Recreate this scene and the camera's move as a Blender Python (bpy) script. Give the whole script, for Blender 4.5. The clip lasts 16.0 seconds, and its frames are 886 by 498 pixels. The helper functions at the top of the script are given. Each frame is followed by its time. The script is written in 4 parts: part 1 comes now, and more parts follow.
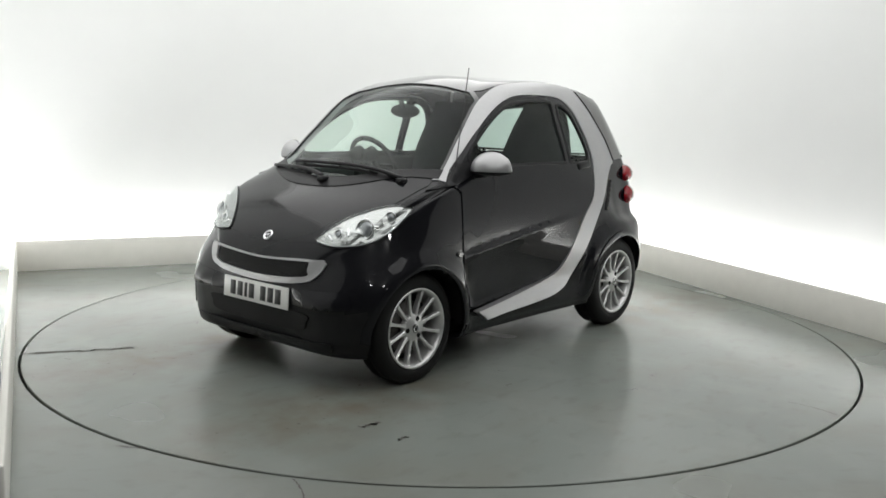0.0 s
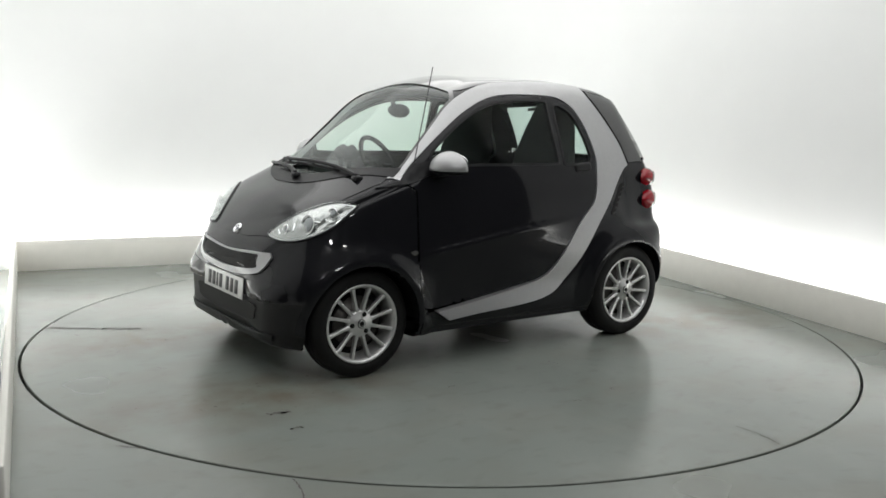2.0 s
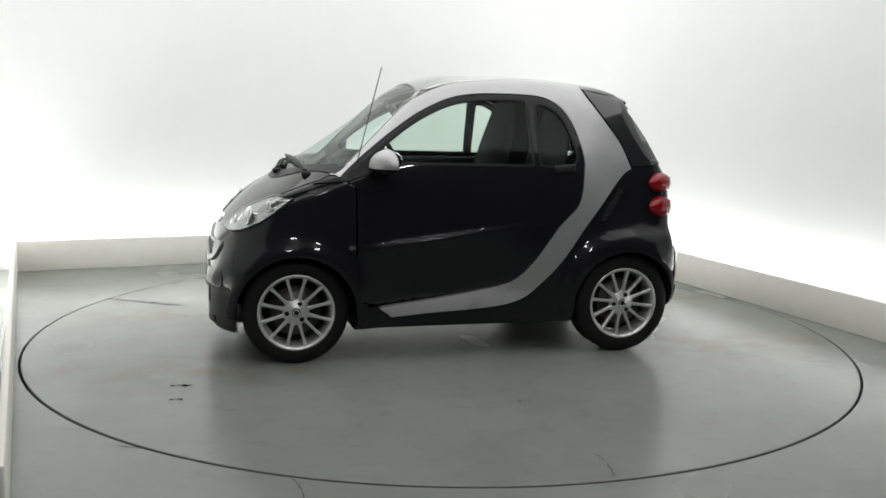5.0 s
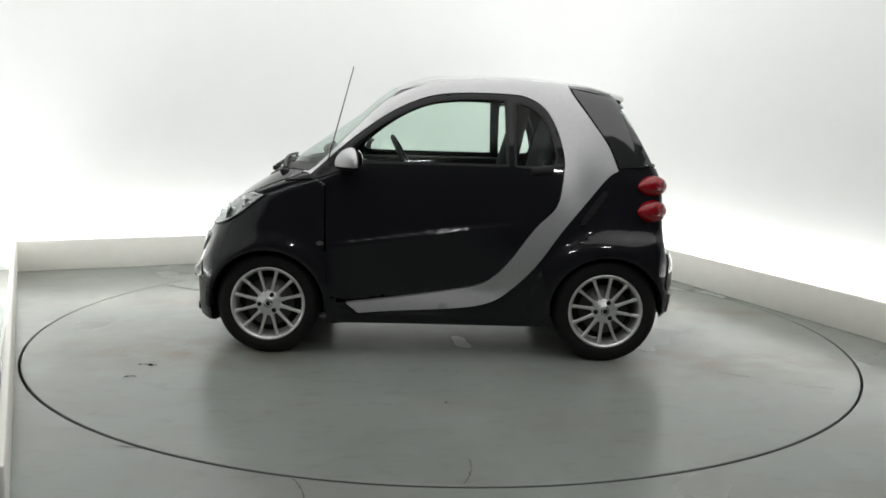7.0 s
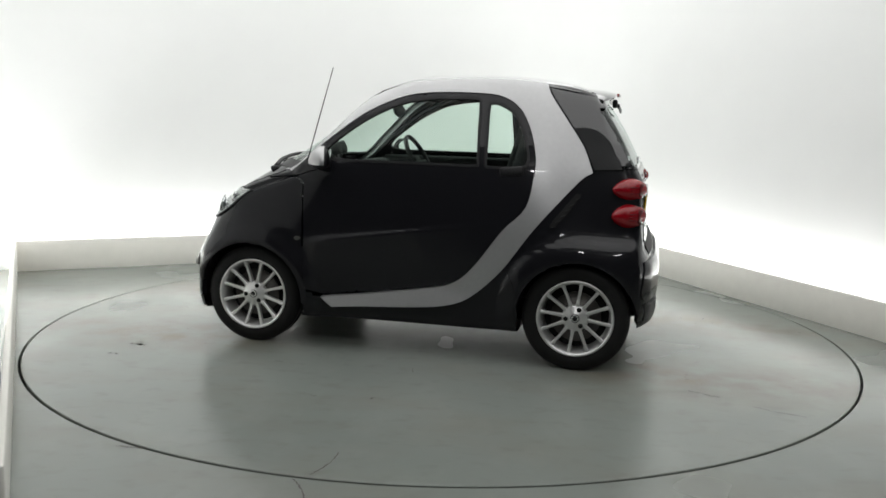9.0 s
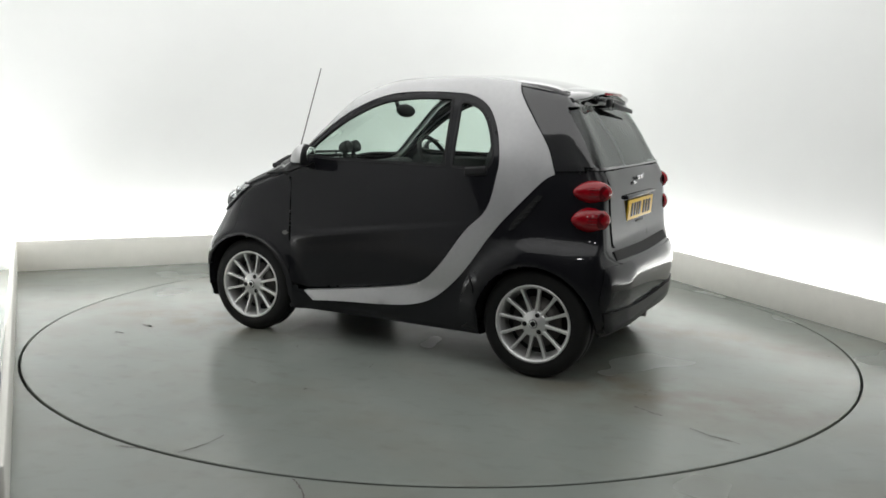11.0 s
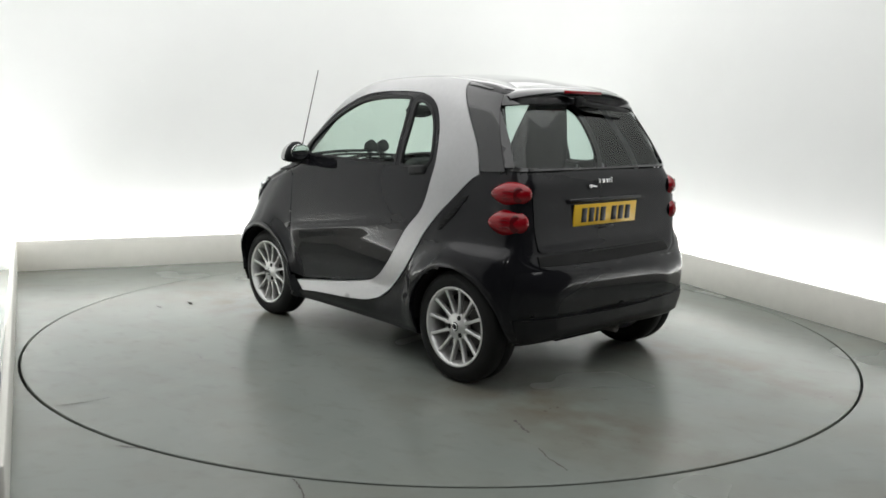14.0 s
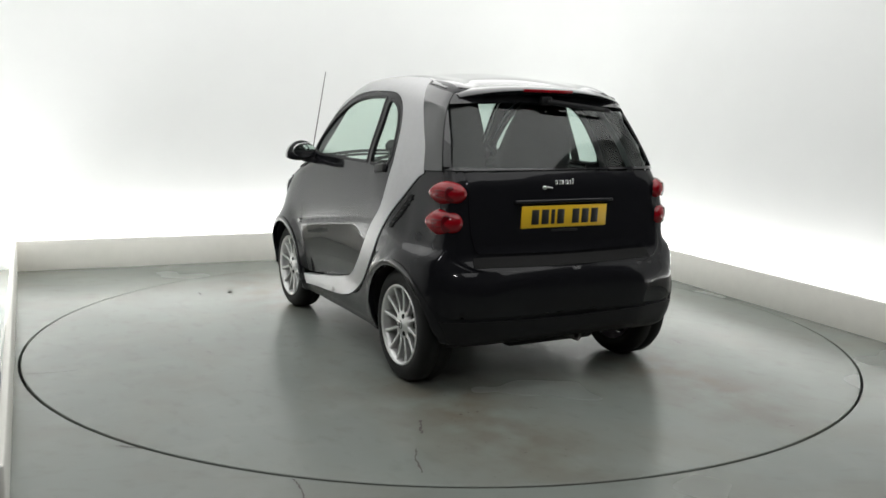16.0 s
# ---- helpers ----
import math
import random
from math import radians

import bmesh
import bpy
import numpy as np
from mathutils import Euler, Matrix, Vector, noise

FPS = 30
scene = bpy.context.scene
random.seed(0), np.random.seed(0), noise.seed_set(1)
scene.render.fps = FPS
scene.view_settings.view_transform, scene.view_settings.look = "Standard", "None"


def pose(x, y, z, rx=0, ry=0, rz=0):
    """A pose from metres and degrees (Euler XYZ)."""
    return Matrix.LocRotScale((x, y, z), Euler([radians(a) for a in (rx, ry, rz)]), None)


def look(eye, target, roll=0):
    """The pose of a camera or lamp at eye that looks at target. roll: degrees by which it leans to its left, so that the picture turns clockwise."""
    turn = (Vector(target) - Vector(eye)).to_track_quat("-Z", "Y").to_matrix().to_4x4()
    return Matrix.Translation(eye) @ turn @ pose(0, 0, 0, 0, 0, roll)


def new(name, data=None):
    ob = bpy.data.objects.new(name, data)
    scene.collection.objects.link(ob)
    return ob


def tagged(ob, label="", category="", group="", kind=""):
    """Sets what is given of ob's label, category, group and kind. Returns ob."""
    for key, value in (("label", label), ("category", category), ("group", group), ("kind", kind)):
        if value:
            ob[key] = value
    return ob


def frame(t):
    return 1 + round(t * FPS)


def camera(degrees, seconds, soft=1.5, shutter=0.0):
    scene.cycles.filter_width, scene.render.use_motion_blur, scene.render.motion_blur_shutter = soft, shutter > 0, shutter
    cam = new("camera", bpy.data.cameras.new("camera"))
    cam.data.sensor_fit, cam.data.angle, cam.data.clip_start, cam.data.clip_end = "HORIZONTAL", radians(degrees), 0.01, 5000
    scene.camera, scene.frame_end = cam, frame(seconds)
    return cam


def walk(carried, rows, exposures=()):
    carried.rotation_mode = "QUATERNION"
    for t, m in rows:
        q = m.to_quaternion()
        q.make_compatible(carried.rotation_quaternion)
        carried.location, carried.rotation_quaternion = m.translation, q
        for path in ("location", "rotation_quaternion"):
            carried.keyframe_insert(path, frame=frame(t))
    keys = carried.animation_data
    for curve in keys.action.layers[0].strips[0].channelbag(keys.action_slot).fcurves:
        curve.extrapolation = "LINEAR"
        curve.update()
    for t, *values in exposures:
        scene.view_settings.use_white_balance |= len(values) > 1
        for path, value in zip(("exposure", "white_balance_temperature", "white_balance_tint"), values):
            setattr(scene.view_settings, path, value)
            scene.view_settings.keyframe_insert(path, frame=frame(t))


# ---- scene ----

# ---- camera: stands still on a stand beside the turntable ----
cam = camera(52.63, 16.0, soft=1.6)
EYE = Vector((0.0, -5.546, 1.368))
YAW, PITCH, ROLL = radians(-0.03), radians(8.845), 1.376
AIM = EYE + Vector((math.sin(YAW) * math.cos(PITCH), math.cos(YAW) * math.cos(PITCH), -math.sin(PITCH)))
walk(cam, [(0, look(EYE, AIM, ROLL)), (16, look(EYE, AIM, ROLL))])

# ---- world and light ----
world = bpy.data.worlds.new("world")
scene.world = world
world.use_nodes = True
world.node_tree.nodes["Background"].inputs[0].default_value = (0.8, 0.85, 0.9, 1)
world.node_tree.nodes["Background"].inputs[1].default_value = 0.02
scene.view_settings.exposure = 0.24

CORNER_A, CORNER_B = Vector((-3.42, 1.53, 0)), Vector((1.21, 3.59, 0))
RIGHT_WAY = Vector((1.556, -3.705, 0)).normalized()
LEFT_WAY = Vector((1.935, -4.142, 0)).normalized()
BACK_WAY = (CORNER_B - CORNER_A).normalized()


def area_lamp(name, place, target, sx, sy, watts, colour=(1, 1, 1)):
    data = bpy.data.lights.new(name, "AREA")
    data.shape, data.size, data.size_y, data.energy, data.color = "RECTANGLE", sx, sy, watts, colour
    ob = new(name, data)
    ob.matrix_world = look(place, target)
    return ob


def trough_lamp(start, way, length, out, watts):
    """A lamp strip in the trough behind the upstand, shining up along the wall."""
    mid = start + way * (length / 2) + out * 0.11 + Vector((0, 0, 0.12))
    data = bpy.data.lights.new("trough_lamp", "AREA")
    data.shape, data.size, data.size_y, data.energy, data.color = "RECTANGLE", length, 0.10, watts, (1.0, 1.0, 0.998)
    ob = new("trough_lamp", data)
    z = Vector((0, 0, -1))
    x = way.normalized()
    y = z.cross(x)
    m = Matrix((x, y, z)).transposed().to_4x4()
    m.translation = mid
    ob.matrix_world = m
    return ob


OUT_BACK = Vector((-BACK_WAY.y, BACK_WAY.x, 0))
OUT_RIGHT = Vector((-RIGHT_WAY.y, RIGHT_WAY.x, 0))
OUT_LEFT = Vector((LEFT_WAY.y, -LEFT_WAY.x, 0))
BACK_LEN, RIGHT_LEN, LEFT_LEN = (CORNER_B - CORNER_A).length, 5.4, 4.9
trough_lamp(CORNER_A, BACK_WAY, BACK_LEN, OUT_BACK, 30)
trough_lamp(CORNER_B, RIGHT_WAY, RIGHT_LEN, OUT_RIGHT, 35)
trough_lamp(CORNER_A, LEFT_WAY, 2.9, OUT_LEFT, 18)
# Added overhead fill; no such panel is known, wide so reflections show no edge.
area_lamp("ceiling_fill", (0.0, 0.1, 3.25), (0.0, 0.1, 0), 6.4, 6.6, 150, (1.0, 1.0, 0.994))
for lamp_x in (-0.25, 1.9):
    area_lamp("tube_lamp", (lamp_x, -5.0, 3.2), (0.0, -1.0, 0.4), 0.45, 0.07, 12, (1.0, 1.0, 0.994))

# ---- materials ----


def material(name, colour, rough=0.5, metal=0.0, coat=0.0, grain=0.0, scale=40.0, bump=0.0, specular=0.5, emit=None):
    m = bpy.data.materials.new(name)
    m.use_nodes = True
    nt = m.node_tree
    b = nt.nodes["Principled BSDF"]
    b.inputs["Base Color"].default_value = (*colour, 1)
    b.inputs["Roughness"].default_value = rough
    b.inputs["Metallic"].default_value = metal
    b.inputs["Coat Weight"].default_value = coat
    b.inputs["Coat Roughness"].default_value = 0.04
    b.inputs["Coat IOR"].default_value = 1.39
    b.inputs["Specular IOR Level"].default_value = specular
    if emit:
        b.inputs["Emission Color"].default_value = (*emit[:3], 1)
        b.inputs["Emission Strength"].default_value = emit[3]
    if grain or bump:
        tc = nt.nodes.new("ShaderNodeTexCoord")
        n1 = nt.nodes.new("ShaderNodeTexNoise")
        n1.inputs["Scale"].default_value, n1.inputs["Detail"].default_value = scale, 6
        n2 = nt.nodes.new("ShaderNodeTexNoise")
        n2.inputs["Scale"].default_value, n2.inputs["Detail"].default_value = scale * 0.08, 4
        for n in (n1, n2):
            nt.links.new(tc.outputs["Object"], n.inputs["Vector"])
        mx = nt.nodes.new("ShaderNodeMix")
        nt.links.new(n1.outputs["Fac"], mx.inputs[2])
        nt.links.new(n2.outputs["Fac"], mx.inputs[3])
        mx.inputs[0].default_value = 0.6
        if grain:
            ramp = nt.nodes.new("ShaderNodeValToRGB")
            ramp.color_ramp.elements[0].position, ramp.color_ramp.elements[1].position = 0.3, 0.7
            ramp.color_ramp.elements[0].color = (*[c * (1 - grain) for c in colour], 1)
            ramp.color_ramp.elements[1].color = (*[min(1, c * (1 + grain)) for c in colour], 1)
            nt.links.new(mx.outputs[0], ramp.inputs[0])
            nt.links.new(ramp.outputs[0], b.inputs["Base Color"])
        if bump:
            bp = nt.nodes.new("ShaderNodeBump")
            bp.inputs["Strength"].default_value, bp.inputs["Distance"].default_value = bump, 0.004
            nt.links.new(n1.outputs["Fac"], bp.inputs["Height"])
            nt.links.new(bp.outputs[0], b.inputs["Normal"])
    return m


def glass_material(name, tint, gloss=0.05):
    """A thin pane: clear and tinted, with a reflection that grows at a low angle."""
    m = bpy.data.materials.new(name)
    m.use_nodes = True
    nt = m.node_tree
    nt.nodes.remove(nt.nodes["Principled BSDF"])
    tr = nt.nodes.new("ShaderNodeBsdfTransparent")
    tr.inputs[0].default_value = (*tint, 1)
    gl = nt.nodes.new("ShaderNodeBsdfGlossy")
    gl.inputs["Roughness"].default_value = 0.01
    gl.inputs["Color"].default_value = (0.95, 0.98, 0.97, 1)
    lw = nt.nodes.new("ShaderNodeLayerWeight")
    lw.inputs[0].default_value = 0.5
    power = nt.nodes.new("ShaderNodeMath")
    power.operation, power.inputs[1].default_value = "POWER", 4.5
    grow = nt.nodes.new("ShaderNodeMath")
    grow.operation, grow.inputs[1].default_value, grow.inputs[2].default_value = "MULTIPLY_ADD", 0.75, gloss
    nt.links.new(lw.outputs["Facing"], power.inputs[0])
    nt.links.new(power.outputs[0], grow.inputs[0])
    mix = nt.nodes.new("ShaderNodeMixShader")
    nt.links.new(grow.outputs[0], mix.inputs[0])
    nt.links.new(tr.outputs[0], mix.inputs[1])
    nt.links.new(gl.outputs[0], mix.inputs[2])
    nt.links.new(mix.outputs[0], nt.nodes["Material Output"].inputs[0])
    return m


def floor_material(name, worn, tracks=False):
    """Grey-green painted concrete: satin, with brown tyre stains, pale scuffs and fine grain."""
    m = material(name, (0.22, 0.235, 0.215), 0.3)
    nt = m.node_tree
    b = nt.nodes["Principled BSDF"]
    b.inputs["Specular IOR Level"].default_value = 0.38
    tc = nt.nodes.new("ShaderNodeTexCoord")

    def noise_node(scale, detail, stretch=(1, 1, 1)):
        mp = nt.nodes.new("ShaderNodeMapping")
        mp.inputs["Scale"].default_value = stretch
        nt.links.new(tc.outputs["Object"], mp.inputs[0])
        n = nt.nodes.new("ShaderNodeTexNoise")
        n.inputs["Scale"].default_value, n.inputs["Detail"].default_value = scale, detail
        nt.links.new(mp.outputs[0], n.inputs["Vector"])
        return n

    def ramp(src, lo, hi, a=0.0, c=1.0):
        r = nt.nodes.new("ShaderNodeMapRange")
        r.inputs[1].default_value, r.inputs[2].default_value = lo, hi
        r.inputs[3].default_value, r.inputs[4].default_value = a, c
        nt.links.new(src, r.inputs[0])
        return r.outputs[0]

    def mixed(fac, one, two):
        x = nt.nodes.new("ShaderNodeMix")
        x.data_type = "RGBA"
        nt.links.new(fac, x.inputs[0])
        for i, v in ((6, one), (7, two)):
            if isinstance(v, tuple):
                x.inputs[i].default_value = (*v, 1)
            else:
                nt.links.new(v, x.inputs[i])
        return x.outputs[2]

    big = noise_node(0.7, 2)
    scuff = noise_node(1.1, 2)
    col = mixed(ramp(big.outputs["Fac"], 0.3, 0.7), (0.180, 0.199, 0.181), (0.207, 0.227, 0.207))
    stain = noise_node(1.3, 5, (1.0, 1.7, 1))
    col = mixed(ramp(stain.outputs["Fac"], 0.46, 0.76, 0, worn), col, (0.165, 0.148, 0.112))
    grime = noise_node(7.0, 8, (1.0, 1.6, 1))
    col = mixed(ramp(grime.outputs["Fac"], 0.54, 0.78, 0, 0.35), col, (0.135, 0.135, 0.115))
    pale = noise_node(3.1, 8, (1.7, 1.0, 1))
    col = mixed(ramp(pale.outputs["Fac"], 0.52, 0.80, 0, 0.22), col, (0.27, 0.285, 0.262))
    if tracks:
        # rusty tyre tracks along the car's two wheel lines, on the way to the rim
        turn = nt.nodes.new("ShaderNodeMapping")
        turn.inputs["Rotation"].default_value = (0, 0, radians(-174.21))
        nt.links.new(tc.outputs["Object"], turn.inputs[0])
        split = nt.nodes.new("ShaderNodeSeparateXYZ")
        nt.links.new(turn.outputs[0], split.inputs[0])

        def sums(op, one, two=None):
            n = nt.nodes.new("ShaderNodeMath")
            n.operation = op
            for i, v in enumerate((one, two)):
                if v is None:
                    continue
                if isinstance(v, (int, float)):
                    n.inputs[i].default_value = v
                else:
                    nt.links.new(v, n.inputs[i])
            return n.outputs[0]

        wave = noise_node(2.2, 3)
        across = sums("ABSOLUTE", sums("SUBTRACT", sums("ABSOLUTE", sums("ADD", split.outputs[1], sums("MULTIPLY", sums("SUBTRACT", wave.outputs["Fac"], 0.5), 0.25))), 0.64))
        along = sums("ABSOLUTE", split.outputs[0])
        smear = noise_node(4.0, 7)
        mask = sums("MULTIPLY", sums("MULTIPLY", ramp(across, 0.08, 0.45, 1, 0), ramp(along, 0.55, 1.15)), ramp(smear.outputs["Fac"], 0.28, 0.62, 0, 0.8))
        mask = sums("MULTIPLY", mask, ramp(along, 1.7, 2.45, 1, 0.3))
        col = mixed(mask, col, (0.140, 0.124, 0.094))
        spots = noise_node(26.0, 3)
        col = mixed(sums("MULTIPLY", mask, ramp(spots.outputs["Fac"], 0.66, 0.74)), col, (0.05, 0.04, 0.03))
    nt.links.new(col, b.inputs["Base Color"])
    nt.links.new(ramp(scuff.outputs["Fac"], 0.3, 0.75, 0.20, 0.29), b.inputs["Roughness"])
    return m


M_FLOOR = floor_material("painted_concrete", 0.40)
M_DISC = floor_material("painted_turntable", 0.35, True)
M_WALL = material("white_wall_paint", (0.82, 0.83, 0.82), 0.7, grain=0.02, scale=3, bump=0.05)
M_UPSTAND = material("cream_upstand_paint", (0.80, 0.785, 0.73), 0.5, grain=0.05, scale=12, bump=0.05)
M_DARKWALL = material("grey_unseen_wall", (0.30, 0.305, 0.30), 0.8, grain=0.1, scale=6)
M_CEIL = material("ceiling_paint", (0.75, 0.75, 0.74), 0.8, grain=0.03, scale=5)
M_PIT = material("dark_pit", (0.02, 0.02, 0.02), 0.9, grain=0.2, scale=20)
M_CRACK = material("crack_dirt", (0.05, 0.045, 0.038), 0.8, grain=0.3, scale=60)
M_PAINT = material("black_metallic_paint", (0.0088, 0.0088, 0.0107), 0.30, 0.0, 0.85, specular=0.015)
M_SILVER = material("silver_paint", (0.40, 0.40, 0.405), 0.40, 0.75, 0.2, grain=0.04, scale=500)
M_PLASTIC = material("black_trim_plastic", (0.0085, 0.0085, 0.0095), 0.42, specular=0.25, grain=0.2, scale=300, bump=0.1)
M_RUBBER = material("black_rubber", (0.008, 0.008, 0.008), 0.6, specular=0.2, grain=0.2, scale=120, bump=0.1)
M_CABIN = material("dark_cabin_trim", (0.018, 0.018, 0.019), 0.8, grain=0.1, scale=60)
M_SEAT = material("charcoal_seat_cloth", (0.022, 0.022, 0.024), 0.95, grain=0.1, scale=60)
M_ALLOY = material("silver_alloy", (0.62, 0.62, 0.615), 0.34, 0.68, 0.2, grain=0.05, scale=200)
M_DISCBRAKE = material("brake_steel", (0.10, 0.095, 0.09), 0.45, 0.9, grain=0.2, scale=90)
M_CHROME = material("bright_chrome", (0.85, 0.85, 0.86), 0.06, 1.0)
M_LAMPBOWL = material("lamp_reflector", (0.85, 0.86, 0.86), 0.28, 0.55)
M_RED = material("red_lamp_lens", (0.23, 0.002, 0.007), 0.10, 0.0, 0.0)
M_REDLIGHT = material("dark_red_lens", (0.10, 0.002, 0.005), 0.12, 0.0, 0.0)
M_WHITEPLATE = material("white_plate", (0.74, 0.74, 0.72), 0.35)
M_YELLOW = material("yellow_plate", (0.80, 0.50, 0.02), 0.35)
M_INK = material("plate_ink", (0.012, 0.012, 0.012), 0.4)
M_GLASS = glass_material("green_window_glass", (0.80, 0.89, 0.84), 0.015)
M_DARKGLASS = glass_material("dark_window_glass", (0.60, 0.68, 0.65))
M_CLEAR = glass_material("clear_lamp_glass", (0.95, 0.96, 0.96))
M_ROOF = material("dark_roof_panel", (0.014, 0.014, 0.016), 0.05, 0.0, 1.0)

# ---- mesh helpers ----


def mesh_object(name, bm, mat, parent=None, smooth=True):
    me = bpy.data.meshes.new(name)
    bm.to_mesh(me)
    bm.free()
    for one in (mat if isinstance(mat, (list, tuple)) else [mat]):
        me.materials.append(one)
    if smooth:
        me.polygons.foreach_set("use_smooth", [True] * len(me.polygons))
    ob = new(name, me)
    if parent:
        ob.parent = parent
    return ob


def part(name, bm, mat, parent, label="", smooth=True):
    ob = mesh_object(name, bm, mat, parent, smooth)
    if label:
        ob["label"] = label
    return ob


def sharpen(ob, degrees=35):
    """Keeps edges crisp that turn more than the angle."""
    bm = bmesh.new()
    bm.from_mesh(ob.data)
    for e in bm.edges:
        e.smooth = not (len(e.link_faces) == 2 and e.calc_face_angle(0) > radians(degrees))
    bm.to_mesh(ob.data)
    bm.free()
    return ob


def box(bm, size, m, bevel=0.0, segments=2):
    r = bmesh.ops.create_cube(bm, size=1, matrix=m @ Matrix.Diagonal((*size, 1)))
    if bevel:
        es = list({e for v in r["verts"] for e in v.link_edges})
        bmesh.ops.bevel(bm, geom=es, offset=bevel, segments=segments, affect="EDGES", profile=0.5)


def revolve(bm, profile, m, steps=48, closed=False):
    """Turns a profile of (radius, height) round the z axis of m."""
    rings = []
    for i in range(steps):
        a = 2 * math.pi * i / steps
        rings.append([bm.verts.new(m @ Vector((r * math.cos(a), r * math.sin(a), h))) for r, h in profile])
    n = len(profile)
    for i in range(steps):
        p, q = rings[i], rings[(i + 1) % steps]
        for j in range(n if closed else n - 1):
            k = (j + 1) % n
            bm.faces.new((p[j], q[j], q[k], p[k]))


def tube(bm, points, radius, steps=8, taper=1.0):
    pts = [Vector(p) for p in points]
    rings = []
    for i, p in enumerate(pts):
        d = (pts[min(i + 1, len(pts) - 1)] - pts[max(i - 1, 0)]).normalized()
        a = d.orthogonal().normalized() if abs(d.z) > 0.9 else d.cross(Vector((0, 0, 1))).normalized()
        b = d.cross(a)
        r = radius * (1 + (taper - 1) * i / (len(pts) - 1))
        rings.append([bm.verts.new(p + (a * math.cos(t) + b * math.sin(t)) * r) for t in [2 * math.pi * k / steps for k in range(steps)]])
    for p, q in zip(rings, rings[1:]):
        for k in range(steps):
            bm.faces.new((p[k], p[(k + 1) % steps], q[(k + 1) % steps], q[k]))
    bm.faces.new(rings[0][::-1])
    bm.faces.new(rings[-1])


def chain(points, n=6):
    """A smooth line through the points (Catmull-Rom)."""
    p = [Vector(q) for q in points]
    p = [p[0] * 2 - p[1]] + p + [p[-1] * 2 - p[-2]]
    out = []
    for i in range(1, len(p) - 2):
        for k in range(n):
            t = k / n
            a, b, c, d = p[i - 1], p[i], p[i + 1], p[i + 2]
            out.append(0.5 * (2 * b + (c - a) * t + (2 * a - 5 * b + 4 * c - d) * t * t + (3 * b - a - 3 * c + d) * t ** 3))
    out.append(p[-2])
    return [tuple(v) for v in out]


def ring(points, n=6):
    """A closed smooth line through the points."""
    k = len(points)
    long = chain([points[(i - 1) % k] for i in range(k + 3)], n)
    return long[n:n + k * n]


def inside(p, poly):
    c, j = False, len(poly) - 1
    for i in range(len(poly)):
        a, b = poly[i], poly[j]
        if (a[1] > p[1]) != (b[1] > p[1]) and p[0] < (b[0] - a[0]) * (p[1] - a[1]) / (b[1] - a[1]) + a[0]:
            c = not c
        j = i
    return c


def gap_to(p, poly):
    best = 9.0
    for i in range(len(poly)):
        a, b = poly[i - 1], poly[i]
        dx, dy = b[0] - a[0], b[1] - a[1]
        l = dx * dx + dy * dy
        t = 0 if l == 0 else max(0, min(1, ((p[0] - a[0]) * dx + (p[1] - a[1]) * dy) / l))
        best = min(best, math.hypot(p[0] - a[0] - t * dx, p[1] - a[1] - t * dy))
    return best


def dense(poly, step):
    out = []
    for i in range(len(poly)):
        a, b = poly[i - 1], poly[i]
        n = max(1, int(math.hypot(b[0] - a[0], b[1] - a[1]) / step))
        out += [(a[0] + (b[0] - a[0]) * k / n, a[1] + (b[1] - a[1]) * k / n) for k in range(n)]
    return out


def triangulated(poly, holes=(), step=0.03):
    """Points, triangles and border loops of an outline with holes, filled with an even net."""
    from mathutils.geometry import delaunay_2d_cdt
    loops = [dense(poly, step)] + [dense(h, step) for h in holes]
    pts, edges = [], []
    for l in loops:
        k = len(pts)
        pts += [Vector(p) for p in l]
        edges += [(k + i, k + (i + 1) % len(l)) for i in range(len(l))]
    x0, x1 = min(p[0] for p in poly), max(p[0] for p in poly)
    y0, y1 = min(p[1] for p in poly), max(p[1] for p in poly)
    ny = 0
    y = y0 + step * 0.5
    while y < y1:
        x = x0 + step * (0.5 + 0.5 * (ny % 2))
        while x < x1:
            if inside((x, y), loops[0]) and not any(inside((x, y), h) for h in loops[1:]) and min(gap_to((x, y), l) for l in loops) > step * 0.45:
                pts.append(Vector((x, y)))
            x += step
        y += step * 0.87
        ny += 1
    vs, es, fs, *_ = delaunay_2d_cdt(pts, edges, [], 0, 1e-6)
    keep = []
    for f in fs:
        c = sum((vs[i] for i in f), Vector((0, 0))) / len(f)
        if inside(c, loops[0]) and not any(inside(c, h) for h in loops[1:]):
            keep.append(f)
    return vs, keep


